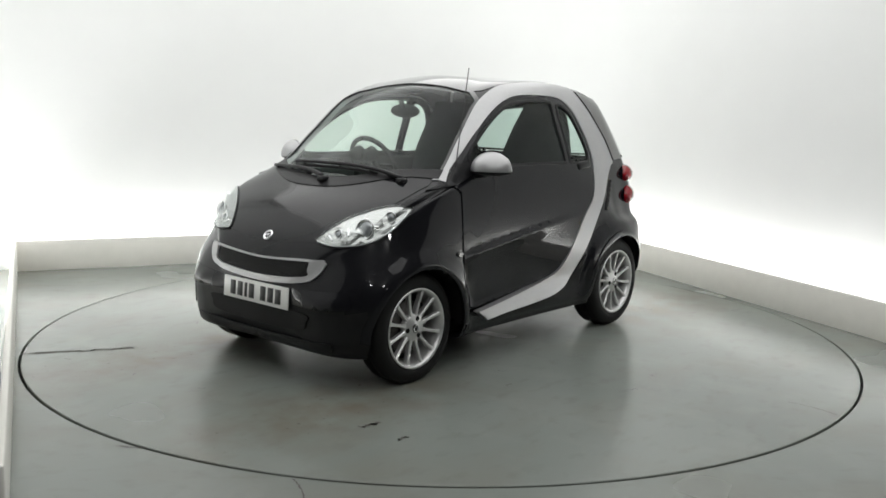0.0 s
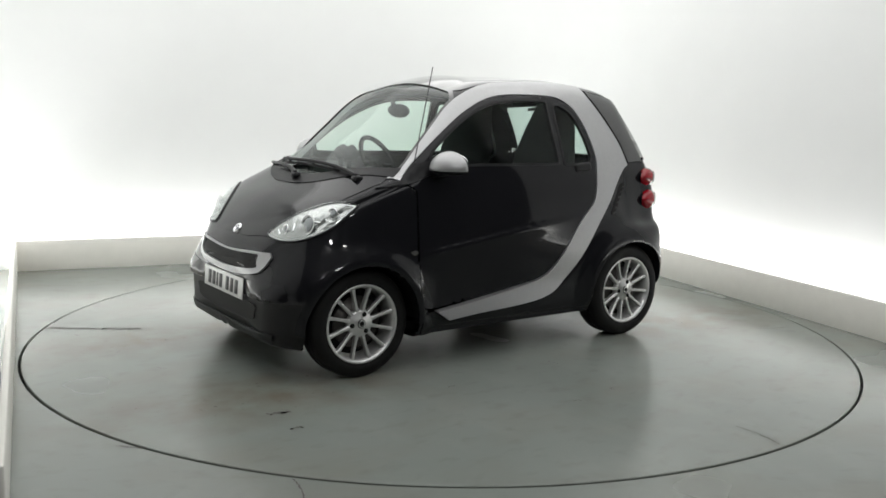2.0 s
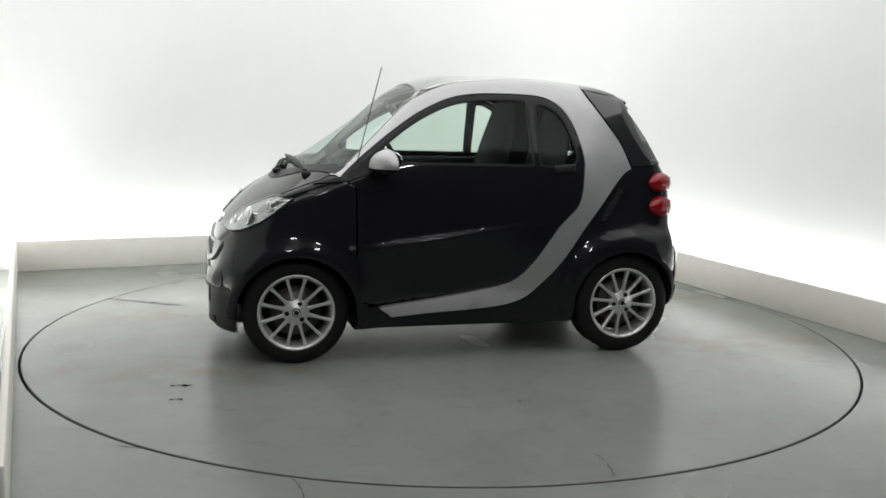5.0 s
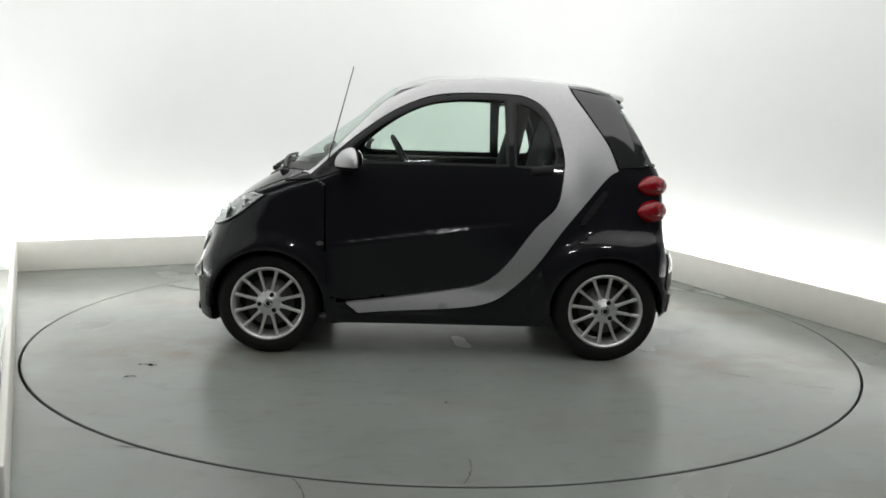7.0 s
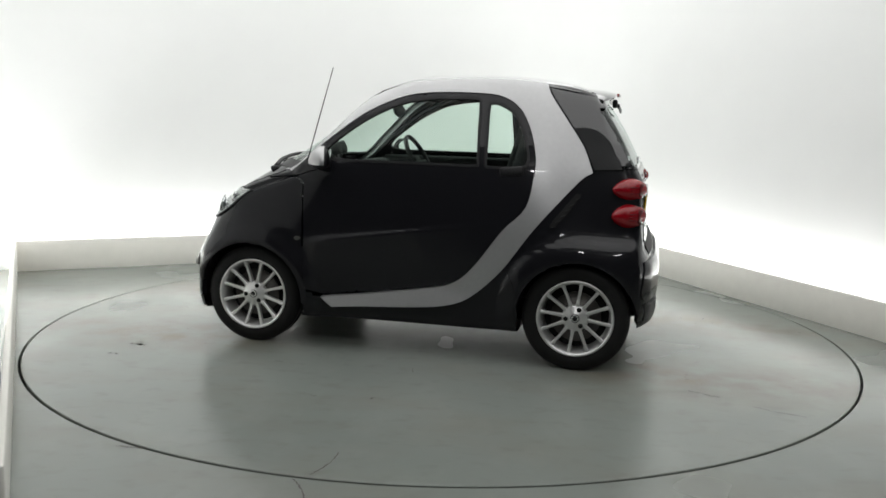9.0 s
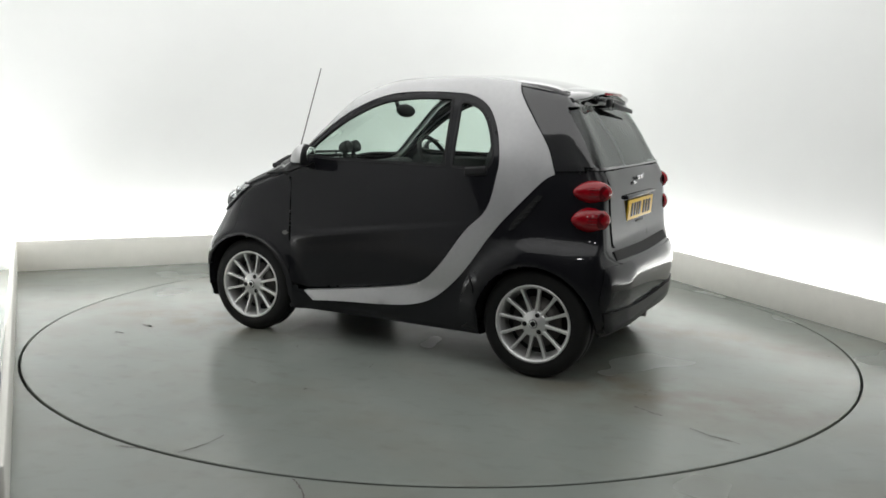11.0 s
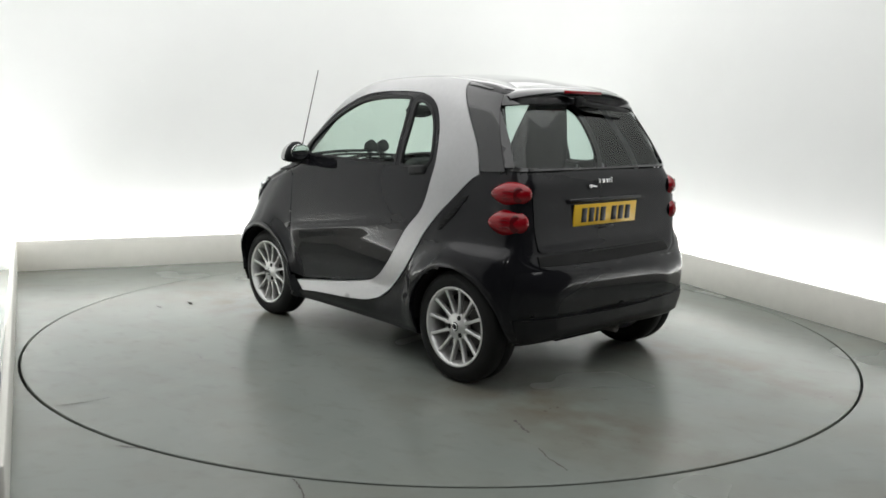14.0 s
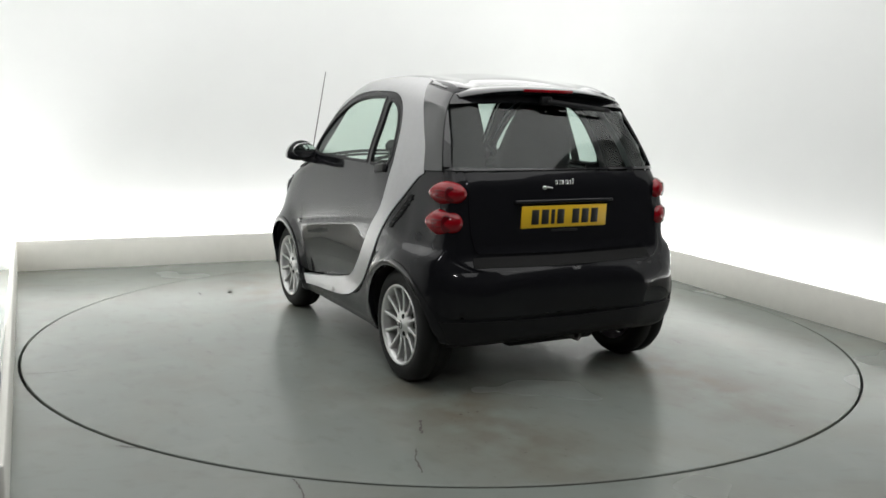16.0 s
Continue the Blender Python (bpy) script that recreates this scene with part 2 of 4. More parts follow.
def panel(name, poly, surface, off, mat, parent, label="", holes=(), step=0.03, depth=0.012, relief=None, solid=False):
    """A curved panel cut to an outline on a surface(a, b) -> (place, normal), with its edge turned in."""
    vs, fs = triangulated(poly, holes, step)
    spots = [surface(v[0], v[1]) for v in vs]
    add = [relief(v[0], v[1]) if relief else 0 for v in vs]
    place = [p + n * (off + d) for (p, n), d in zip(spots, add)]
    low = [p + n * (off + d - depth) for (p, n), d in zip(spots, add)]
    flip = sum((place[f[1]] - place[f[0]]).cross(place[f[2]] - place[f[0]]).dot(spots[f[0]][1]) for f in fs) < 0
    count = {}
    faces = [tuple(f[::-1]) if flip else tuple(f) for f in fs]
    for f in faces:
        for i in range(3):
            count[(f[i], f[(i + 1) % 3])] = 1
    border = [e for e in count if (e[1], e[0]) not in count]
    used = sorted({i for f in faces for i in f})
    idx = {v: k for k, v in enumerate(used)}
    verts = [place[i] for i in used]
    normals = [spots[i][1] for i in used]
    tris = [tuple(idx[i] for i in f) for f in faces]
    nv = len(verts)
    if solid:
        verts += [low[i] for i in used]
        tris += [tuple(nv + i for i in f[::-1]) for f in tris]
        tris += [(idx[b], idx[a], nv + idx[a], nv + idx[b]) for a, b in border]
    else:
        rim = {}
        for a, b in border:
            for v in (a, b):
                if v not in rim:
                    rim[v] = len(verts)
                    verts += [place[v], low[v]]
        for a, b in border:
            tris.append((rim[b], rim[a], rim[a] + 1, rim[b] + 1))
    me = bpy.data.meshes.new(name)
    me.from_pydata(verts, [], tris)
    me.polygons.foreach_set("use_smooth", [True] * len(me.polygons))
    me.materials.append(mat)
    me.update()
    if not solid and not relief:
        given = [tuple(n) for n in normals]
        me.normals_split_custom_set_from_vertices(given + [(0, 0, 0)] * (len(verts) - nv))
    ob = new(name, me)
    if parent:
        ob.parent = parent
    if label:
        ob["label"] = label
    return ob


def flipped(ob, name=None):
    """A mirrored twin of a part for the other side (across y)."""
    twin = ob.copy()
    twin.data = ob.data.copy()
    bm = bmesh.new()
    bm.from_mesh(twin.data)
    for v in bm.verts:
        v.co.y = -v.co.y
    bmesh.ops.reverse_faces(bm, faces=bm.faces)
    bm.to_mesh(twin.data)
    bm.free()
    if twin.data.has_custom_normals:
        twin.data.attributes.remove(twin.data.attributes["custom_normal"])
    scene.collection.objects.link(twin)
    return twin


# ---- the room ----


def wall(name, start, way, length, out, height, thick, mat, z=0.0):
    bm = bmesh.new()
    m = Matrix((way, out, Vector((0, 0, 1)))).transposed().to_4x4()
    m.translation = start + way * (length / 2) + out * (thick / 2) + Vector((0, 0, z + height / 2))
    box(bm, (length, thick, height), m, min(0.008, thick / 4), 2)
    return sharpen(mesh_object(name, bm, mat), 50)


HEIGHT = 3.4
TROUGH = 0.20
UPSTAND = 0.245


def wall_path():
    """The wall's foot: left, round a small cove, along the back, round a wide cove, along the right."""
    la, lb = CORNER_A + OUT_LEFT * TROUGH, CORNER_A + OUT_BACK * TROUGH
    rb, rr = CORNER_B + OUT_BACK * TROUGH, CORNER_B + OUT_RIGHT * TROUGH
    c1 = CORNER_A + OUT_LEFT * TROUGH - BACK_WAY * 0.0 + OUT_BACK * TROUGH
    c2 = CORNER_B + OUT_RIGHT * TROUGH + OUT_BACK * TROUGH
    pts = [la + LEFT_WAY * LEFT_LEN, la + LEFT_WAY * 0.30]
    for corner, before, after, r in ((c1, LEFT_WAY, BACK_WAY, 0.30), (c2, -BACK_WAY, RIGHT_WAY, 1.3)):
        p0, p1 = corner + before * r, corner + after * r
        for k in range(17):
            t = k / 16
            pts.append(p0 * (1 - t) ** 2 + corner * 2 * t * (1 - t) + p1 * t * t)
    pts.append(rr + RIGHT_WAY * RIGHT_LEN)
    end, r = la + LEFT_WAY * 3.55, 0.9
    curl = [end + LEFT_WAY * (r * math.sin(a)) + OUT_LEFT * (r * (1 - math.cos(a))) for a in [radians(k * 8) for k in range(11, -1, -1)]]
    return curl + pts[2:]


def build_wall():
    path = wall_path()
    bm = bmesh.new()
    rows = []
    for i, p in enumerate(path):
        d = (path[min(i + 1, len(path) - 1)] - path[max(i - 1, 0)]).normalized()
        n = Vector((-d.y, d.x, 0))
        rows.append([bm.verts.new(p + Vector((0, 0, z)) + n * o) for o, z in ((0, -0.02), (0, HEIGHT), (0.12, HEIGHT), (0.12, -0.02))])
    for a, b in zip(rows, rows[1:]):
        for k in range(4):
            bm.faces.new((a[k], a[(k + 1) % 4], b[(k + 1) % 4], b[k]))
    bm.faces.new(rows[0]), bm.faces.new(rows[-1][::-1])
    bmesh.ops.recalc_face_normals(bm, faces=bm.faces)
    tagged(sharpen(mesh_object("wall_studio", bm, M_WALL), 40), "smooth white coved studio wall lit from below", "wall", kind="structure")


build_wall()
for nm, st, way, ln, out in (("back", CORNER_A, BACK_WAY, BACK_LEN, OUT_BACK), ("right", CORNER_B, RIGHT_WAY, RIGHT_LEN, OUT_RIGHT), ("left", CORNER_A, LEFT_WAY, LEFT_LEN, OUT_LEFT)):
    tagged(wall("upstand_" + nm, st, way, ln, out, UPSTAND + 0.006, 0.03, M_UPSTAND, -0.006), "low cream painted upstand along the white wall", "skirting", kind="structure")

DISC_R = 2.428
FLOOR_DROP = 0.003  # the disc stands this much proud of the floor


def circle(r, n=180):
    return [(r * math.cos(2 * math.pi * i / n), r * math.sin(2 * math.pi * i / n)) for i in range(n)]


def build_floor():
    vs, fs = triangulated([(-9, -11), (9, -11), (9, 6), (-9, 6)], [circle(DISC_R + 0.008)], 0.6)
    me = bpy.data.meshes.new("floor")
    me.from_pydata([(v[0], v[1], -FLOOR_DROP) for v in vs], [], [tuple(f) for f in fs])
    me.materials.append(M_FLOOR)
    bm = bmesh.new()
    bm.from_mesh(me)
    bmesh.ops.recalc_face_normals(bm, faces=bm.faces)
    if bm.faces[:][0].normal.z < 0:
        bmesh.ops.reverse_faces(bm, faces=bm.faces)
    lip = [e for e in bm.edges if len(e.link_faces) == 1 and all(v.co.xy.length < 3 for v in e.verts)]
    r = bmesh.ops.extrude_edge_only(bm, edges=lip)
    for v in r["geom"]:
        if isinstance(v, bmesh.types.BMVert):
            v.co.z = -0.06
    bm.to_mesh(me)
    bm.free()
    floor = new("floor", me)
    tagged(floor, "worn grey-green painted concrete floor", "floor", kind="structure")
    bm = bmesh.new()
    bmesh.ops.create_circle(bm, cap_ends=True, radius=DISC_R + 0.05, segments=96, matrix=pose(0, 0, -0.06))
    tagged(mesh_object("pit", bm, M_PIT), "dark pit floor under the turntable", "pit", kind="structure")
    return floor


floor = build_floor()


def build_turntable():
    bm = bmesh.new()
    r = DISC_R - 0.006
    rings = [(0.8, 0.0), (1.6, 0.0), (r - 0.004, 0.0), (r, -0.003), (r, -0.04)]
    revolve(bm, rings, Matrix(), 180)
    bmesh.ops.holes_fill(bm, edges=[e for e in bm.edges if len(e.link_faces) == 1 and abs(e.verts[0].co.z) < 1e-6 and e.verts[0].co.length < 1], sides=0)
    bmesh.ops.recalc_face_normals(bm, faces=bm.faces)
    ob = sharpen(mesh_object("turntable", bm, M_DISC), 30)
    if ob.data.polygons[0].normal.z < 0:
        ob.data.flip_normals()
    tagged(ob, "round grey-green painted turntable set flush in the floor", "turntable")
    return ob


turntable = build_turntable()
bm = bmesh.new()
box(bm, (18, 17, 0.1), pose(0, -2.5, HEIGHT + 0.03))
tagged(mesh_object("ceiling", bm, M_CEIL, smooth=False), "plain pale painted ceiling", "ceiling", kind="structure")
# Added walls out of view; their grey sets what the car's paint reflects.
for nm, st, en in (("wall_rear", (-8.5, -10.5), (8.5, -10.5)), ("wall_far_left", (-8.5, -10.5), (-8.5, 5.5)), ("wall_far_right", (8.5, -10.5), (8.5, 5.5)), ("wall_far_back", (-8.5, 5.5), (8.5, 5.5))):
    a, b = Vector((*st, 0)), Vector((*en, 0))
    w = (b - a).normalized()
    tagged(wall(nm, a, w, (b - a).length, Vector((-w.y, w.x, 0)), HEIGHT, 0.1, M_DARKWALL), "plain grey wall out of view, toned to darken the car's reflections", "wall", kind="structure")

# ---- the car: x forward, y to its left, z up, origin on the ground between the axles ----
car = tagged(new("car"), "small black two-seater car with silver side arches, parked on the turntable", "car")
SX = (-1.335, -1.30, -1.262, -1.24, -1.2, -1.1, -0.95, -0.73, -0.4, 0.0, 0.26, 0.5, 0.69, 0.85, 1.0, 1.14, 1.235, 1.298, 1.345, 1.372)
LINES = {
    "hw": (0.46, 0.635, 0.695, 0.715, 0.735, 0.755, 0.765, 0.76, 0.745, 0.735, 0.73, 0.73, 0.735, 0.74, 0.735, 0.72, 0.69, 0.63, 0.555, 0.46),
    "ztop": (0.58, 0.63, 0.70, 1.02, 1.10, 1.29, 1.487, 1.547, 1.574, 1.570, 1.500, 1.318, 1.190, 1.075, 0.965, 0.872, 0.782, 0.71, 0.63, 0.56),
    "ze": (0.57, 0.62, 0.69, 1.00, 1.08, 1.262, 1.446, 1.492, 1.516, 1.494, 1.406, 1.20, 1.025, 0.965, 0.905, 0.815, 0.74, 0.68, 0.61, 0.54),
    "ye": (0.33, 0.50, 0.57, 0.585, 0.580, 0.547, 0.507, 0.503, 0.518, 0.533, 0.563, 0.61, 0.642, 0.645, 0.63, 0.57, 0.49, 0.40, 0.34, 0.28),
    "yb": (0.37, 0.55, 0.645, 0.665, 0.685, 0.70, 0.715, 0.715, 0.71, 0.71, 0.71, 0.71, 0.71, 0.705, 0.69, 0.64, 0.57, 0.48, 0.39, 0.30),
    "zl": (0.55, 0.60, 0.655, 0.74, 0.745, 0.75, 0.79, 0.95, 1.02, 1.00, 0.98, 0.96, 0.93, 0.88, 0.82, 0.74, 0.68, 0.62, 0.55, 0.50),
    "zs": (0.50, 0.54, 0.57, 0.60, 0.61, 0.62, 0.63, 0.64, 0.64, 0.63, 0.62, 0.62, 0.62, 0.62, 0.60, 0.56, 0.53, 0.50, 0.47, 0.45),
    "zb": (0.28, 0.26, 0.25, 0.25, 0.24, 0.22, 0.195, 0.18, 0.172, 0.172, 0.172, 0.172, 0.175, 0.18, 0.18, 0.175, 0.17, 0.17, 0.18, 0.20),
}


def line(name, x):
    """A smooth, never overshooting curve through the stations of one body line."""
    ys = LINES[name]
    x = max(SX[0], min(SX[-1], x))
    i = max(0, min(len(SX) - 2, next(k for k in range(len(SX)) if SX[k] >= x) - 1))
    h = [SX[k + 1] - SX[k] for k in range(len(SX) - 1)]
    d = [(ys[k + 1] - ys[k]) / h[k] for k in range(len(SX) - 1)]

    def slope(k):
        if k == 0:
            return d[0]
        if k == len(SX) - 1:
            return d[-1]
        if d[k - 1] * d[k] <= 0:
            return 0.0
        w1, w2 = 2 * h[k] + h[k - 1], h[k] + 2 * h[k - 1]
        return (w1 + w2) / (w1 / d[k - 1] + w2 / d[k])

    t = (x - SX[i]) / h[i]
    m0, m1 = slope(i) * h[i], slope(i + 1) * h[i]
    return (2 * t ** 3 - 3 * t * t + 1) * ys[i] + (t ** 3 - 2 * t * t + t) * m0 + (-2 * t ** 3 + 3 * t * t) * ys[i + 1] + (t ** 3 - t * t) * m1


SECTIONS = {}


def section(x):
    key = round(x, 5)
    if key not in SECTIONS:
        g = {n: line(n, x) for n in LINES}
        hw, zb = g["hw"], g["zb"]
        pm = ((g["yb"] + g["ye"]) / 2 + (0.018 if x > -0.5 else 0.018 + 0.014 * min(1, (-0.5 - x) / 0.4)) * min(1, (g["ze"] - g["zl"]) / 0.3), (g["zl"] + g["ze"]) / 2)
        mid = zb + 0.45 * (g["zs"] - zb)
        SECTIONS[key] = [Vector(p) for p in ((-0.3, zb), (0.0, zb), (hw * 0.84, zb), (hw * 0.965, zb + 0.045), (hw * 0.995, mid), (hw, g["zs"]), (g["yb"], g["zl"]), pm, (g["ye"], g["ze"]), (g["ye"] * 0.62, g["ze"] + 0.66 * (g["ztop"] - g["ze"])), (0.0, g["ztop"]), (-0.3, g["ze"] + 0.66 * (g["ztop"] - g["ze"])))]
    return SECTIONS[key]


def flare(x, z):
    """How far the wings stand out round the wheels."""
    out = 0.0
    for cx in (0.9335, -0.9335):
        r = math.hypot(x - cx, z - 0.275)
        if z < 0.8 and 0.2 < r < 0.6:
            lip = 0.027 if cx > 0 else 0.012
            out += lip * math.exp(-((r - 0.335) / 0.055) ** 2) * min(1, max(0, (0.8 - z) / 0.1))
    if x < -0.5:
        # the rear wing's shoulder: a shelf over the wheel that runs back to the bumper
        gap = abs(x + 0.9335)
        ridge = 0.275 + math.sqrt(max(0.0, 0.425 ** 2 - gap * gap)) if x > -0.9335 else 0.70 - 0.10 * gap * gap
        step = max(0.0, min(1.0, (ridge - z + 0.03) / 0.06))
        out += 0.026 * step * step * (3 - 2 * step) * min(1, max(0, (z - 0.2) / 0.15)) * min(1, (-0.5 - x) / 0.12)
    return out


def at(x, v):
    """The body's point at station x and height number v (0 under the floor to 9 on the roof's middle), left side."""
    p = section(x)
    i = max(0, min(8, int(v)))
    t = v - i
    a, b, c, d = p[i], p[i + 1], p[i + 2], p[i + 3]
    q = 0.5 * (2 * b + (c - a) * t + (2 * a - 5 * b + 4 * c - d) * t * t + (3 * b - a - 3 * c + d) * t ** 3)
    return Vector((x, q.x + flare(x, q.y) * min(1, max(0, q.x - 0.45) / 0.15), q.y))


def facing(x, v):
    e, k = 0.006, 0.03
    a = at(min(SX[-1] - 0.001, x + e), v) - at(max(-1.334, x - e), v)
    b = at(x, min(9, v + k)) - at(x, max(0, v - k))
    n = b.cross(a)
    return n.normalized() if n.length > 1e-12 else Vector((0, 0, 1))


def search(x, lo, hi, want, axis):
    """The height number between lo and hi at which the body's axis value is want."""
    up = at(x, hi)[axis] > at(x, lo)[axis]
    for _ in range(26):
        mid = (lo + hi) / 2
        if (at(x, mid)[axis] < want) == up:
            lo = mid
        else:
            hi = mid
    return (lo + hi) / 2


def side(x, w):
    """The left flank by station and height; above the roof edge the height runs on over the edge."""
    ze = at(x, 7).z
    v = search(x, 1.0, 7.0, w, 2) if w <= ze else min(9, 7 + (w - ze) / 0.25)
    return at(x, v), facing(x, v)


def top(x, y):
    """The upper side by station and distance from the middle."""
    v = search(x, 5.0, 9.0, abs(y), 1)
    p, n = at(x, v), facing(x, v)
    return (p, n) if y >= 0 else (Vector((p.x, -p.y, p.z)), Vector((n.x, -n.y, n.z)))


def hull(inset=0.0, pace=0.03):
    """The closed body form, or one set in by a distance."""
    xs = []
    for a, b in zip(SX, SX[1:]):
        n = max(1, round((b - a) / pace))
        xs += [a + (b - a) * k / n for k in range(n)]
    xs.append(SX[-1])
    vs = [k / 8 for k in range(73)] if pace < 0.02 else [k / 5 for k in range(46)]
    bm = bmesh.new()
    rows = []
    for x in xs:
        half = [(at(x, v), facing(x, v)) for v in vs]
        half = [p - n * inset for p, n in half]
        if inset:
            for p in half:
                p.y = max(0, p.y)
                p.x = max(SX[0] + inset, min(SX[-1] - inset, p.x))
            half[0].y = half[-1].y = 0
        loop = half + [Vector((p.x, -p.y, p.z)) for p in half[-2:0:-1]]
        rows.append([bm.verts.new(p) for p in loop])
    for a, b in zip(rows, rows[1:]):
        for k in range(len(a)):
            j = (k + 1) % len(a)
            bm.faces.new((a[k], a[j], b[j], b[k]))
    for r in (rows[0][::-1], rows[-1]):
        mid = bm.verts.new(sum((v.co for v in r), Vector()) / len(r))
        for k in range(len(r)):
            bm.faces.new((r[k - 1], r[k], mid))
    bmesh.ops.recalc_face_normals(bm, faces=bm.faces)
    return bm


from mathutils.bvhtree import BVHTree

_bm = hull()
SKIN = BVHTree.FromBMesh(_bm)
_bm.free()


def end_surface(sign):
    def surface(y, z):
        hit, n, _, _ = SKIN.ray_cast(Vector((3.0 * sign, y, z)), Vector((-sign, 0, 0)))
        if hit is None:
            hit, n, _, _ = SKIN.find_nearest(Vector((1.3 * sign, y, z)))
        e = 0.028
        spots = [SKIN.ray_cast(Vector((3.0 * sign, y + dy, z + dz)), Vector((-sign, 0, 0)))[0] for dy, dz in ((-e, 0), (e, 0), (0, -e), (0, e))]
        if all(q is not None and abs(q.x - hit.x) < 0.05 for q in spots):
            n = (spots[1] - spots[0]).cross(spots[3] - spots[2]).normalized()
            n = n if n.x * sign > 0 else -n
        return hit, n
    return surface


front, rear = end_surface(1), end_surface(-1)

# outlines seen from the side (station, height)
DOOR_TOP = [(0.70, 1.0), (0.566, 1.123), (0.413, 1.249), (0.26, 1.354), (0.076, 1.434), (-0.108, 1.46), (-0.356, 1.46), (-0.481, 1.443), (-0.577, 1.385), (-0.644, 1.273), (-0.682, 1.13), (-0.68, 1.03), (-0.645, 0.861), (-0.526, 0.734), (-0.377, 0.533), (-0.255, 0.43), (-0.069, 0.385), (0.243, 0.338), (0.50, 0.307)]
SILVER_OUT = [(0.43, 0.262), (0.243, 0.275), (-0.07, 0.292), (-0.259, 0.318), (-0.382, 0.378), (-0.534, 0.525), (-0.682, 0.732), (-0.83, 0.91), (-0.93, 1.02), (-0.985, 1.055)]
inner = chain(DOOR_TOP, 4)
ROOF_OVER = 0.052
silver_back = chain([(-0.985, 1.055), (-0.93, 1.187), (-0.83, 1.33), (-0.73, 1.47), (-0.71, 1.486 + ROOF_OVER)], 4)
roof_x = [-0.71 + (0.755 + 0.71) * k / 40 for k in range(1, 41)]
silver_top = [(x, at(x, 7).z + ROOF_OVER - 0.019 * max(0, min(1, (x - 0.15) / 0.6))) for x in roof_x]
silver_poly = inner + chain(SILVER_OUT, 4)[:-1] + silver_back + silver_top


def inset(poly, d):
    """An outline moved inward."""
    area = sum(poly[i - 1][0] * poly[i][1] - poly[i][0] * poly[i - 1][1] for i in range(len(poly)))
    s = 1 if area > 0 else -1
    out = []
    for i in range(len(poly)):
        a, b, c = Vector(poly[i - 1]), Vector(poly[i]), Vector(poly[(i + 1) % len(poly)])
        t = (c - a)
        t = t.normalized() if t.length else Vector((1, 0))
        out.append((b.x - s * t.y * d, b.y + s * t.x * d))
    return out


window_main = ring([(0.45, 1.085), (0.50, 1.125), (0.405, 1.213), (0.25, 1.318), (0.075, 1.396), (-0.1, 1.424), (-0.25, 1.428), (-0.345, 1.424), (-0.356, 1.40), (-0.362, 1.25), (-0.368, 1.10), (-0.355, 1.078), (-0.15, 1.078), (0.15, 1.08)], 5)
window_small = ring([(-0.425, 1.405), (-0.47, 1.40), (-0.545, 1.355), (-0.60, 1.265), (-0.637, 1.14), (-0.63, 1.09), (-0.60, 1.075), (-0.50, 1.072), (-0.43, 1.075), (-0.42, 1.10), (-0.415, 1.25), (-0.413, 1.38)], 5)
screen_half = [(0.99 - 0.30 * (k / 10) ** 2.2, 0.62 * k / 10) for k in range(11)]
screen_side = [(x, at(x, 7).y * (0.935 + 0.027 * max(0, x - 0.25) / 0.4)) for x in (0.62, 0.55, 0.47, 0.4, 0.33, 0.28)]
screen_poly = screen_half + screen_side + [(0.225, 0.44), (0.21, 0.25)]
screen_poly = screen_poly + [(x, -y) for x, y in screen_poly[::-1] if y > 0]
rear_glass = ring([(-0.612, 1.10), (-0.595, 1.085), (0.0, 1.078), (0.595, 1.085), (0.612, 1.10), (0.585, 1.22), (0.55, 1.36), (0.52, 1.40), (0.0, 1.415), (-0.52, 1.40), (-0.55, 1.36), (-0.585, 1.22)], 4)


def build_shell():
    """The painted skin, left open at the windows, the wheel arches and under the roof panel."""
    bm = hull(0.0, 0.014)
    drop = []
    openings = [inset(window_main, -0.022), inset(window_small, -0.022)]
    door_open = inset(inner + [(0.594, 0.345), (0.601, 0.62), (0.607, 0.95)], -0.015)
    screen_open, glass_open = inset(screen_poly, -0.003), inset(rear_glass, -0.004)
    for f in bm.faces:
        c = f.calc_center_median()
        flat = (c.x, c.z)
        if abs(c.y) > 0.4 and c.z > 1.0 and any(inside(flat, o) for o in openings):
            drop.append(f)
        elif abs(c.y) > 0.6 and c.z < 1.06 and inside(flat, door_open):
            drop.append(f)
        elif inside((c.x, c.y), screen_open) and c.z > 0.9:
            drop.append(f)
        elif c.x < -0.95 and c.z > 1.0 and inside((c.y, c.z), glass_open):
            drop.append(f)
        elif abs(c.y) > 0.40 and min(math.hypot(c.x - 0.9335, c.z - 0.275), math.hypot(c.x + 0.9335, c.z - 0.275)) < 0.325:
            drop.append(f)
    bmesh.ops.delete(bm, geom=drop, context="FACES")
    for f in bm.faces:
        c = f.calc_center_median()
        f.material_index = 1 if (c.x > 1.0 and c.z < 0.405) or (c.x < -1.0 and c.z < 0.37) else 0
    return part("body", bm, [M_PAINT, M_PLASTIC], car, "gloss black painted body shell")


shell = build_shell()

# ---- flank panels, built on the left and mirrored ----


def crease(x, z):
    """The pressed line along the door: a shelf under it, and a hollow below that turns towards the floor."""
    zc = 0.64 + 0.13 * (0.6 - x)
    fade = max(0, min(1, (0.62 - x) / 0.13)) * max(0, min(1, (x + 0.60) / 0.75))
    span = 0.020 + 0.012 * max(0, x)
    d = zc - z
    if d < 0:
        return -0.003 * fade * math.exp(d / 0.02)
    shelf = 0.012 * min(1, d / span)
    fall = max(0, d - span)
    return fade * (shelf - 0.16 * fall + 0.06 * max(0, fall - 0.06))


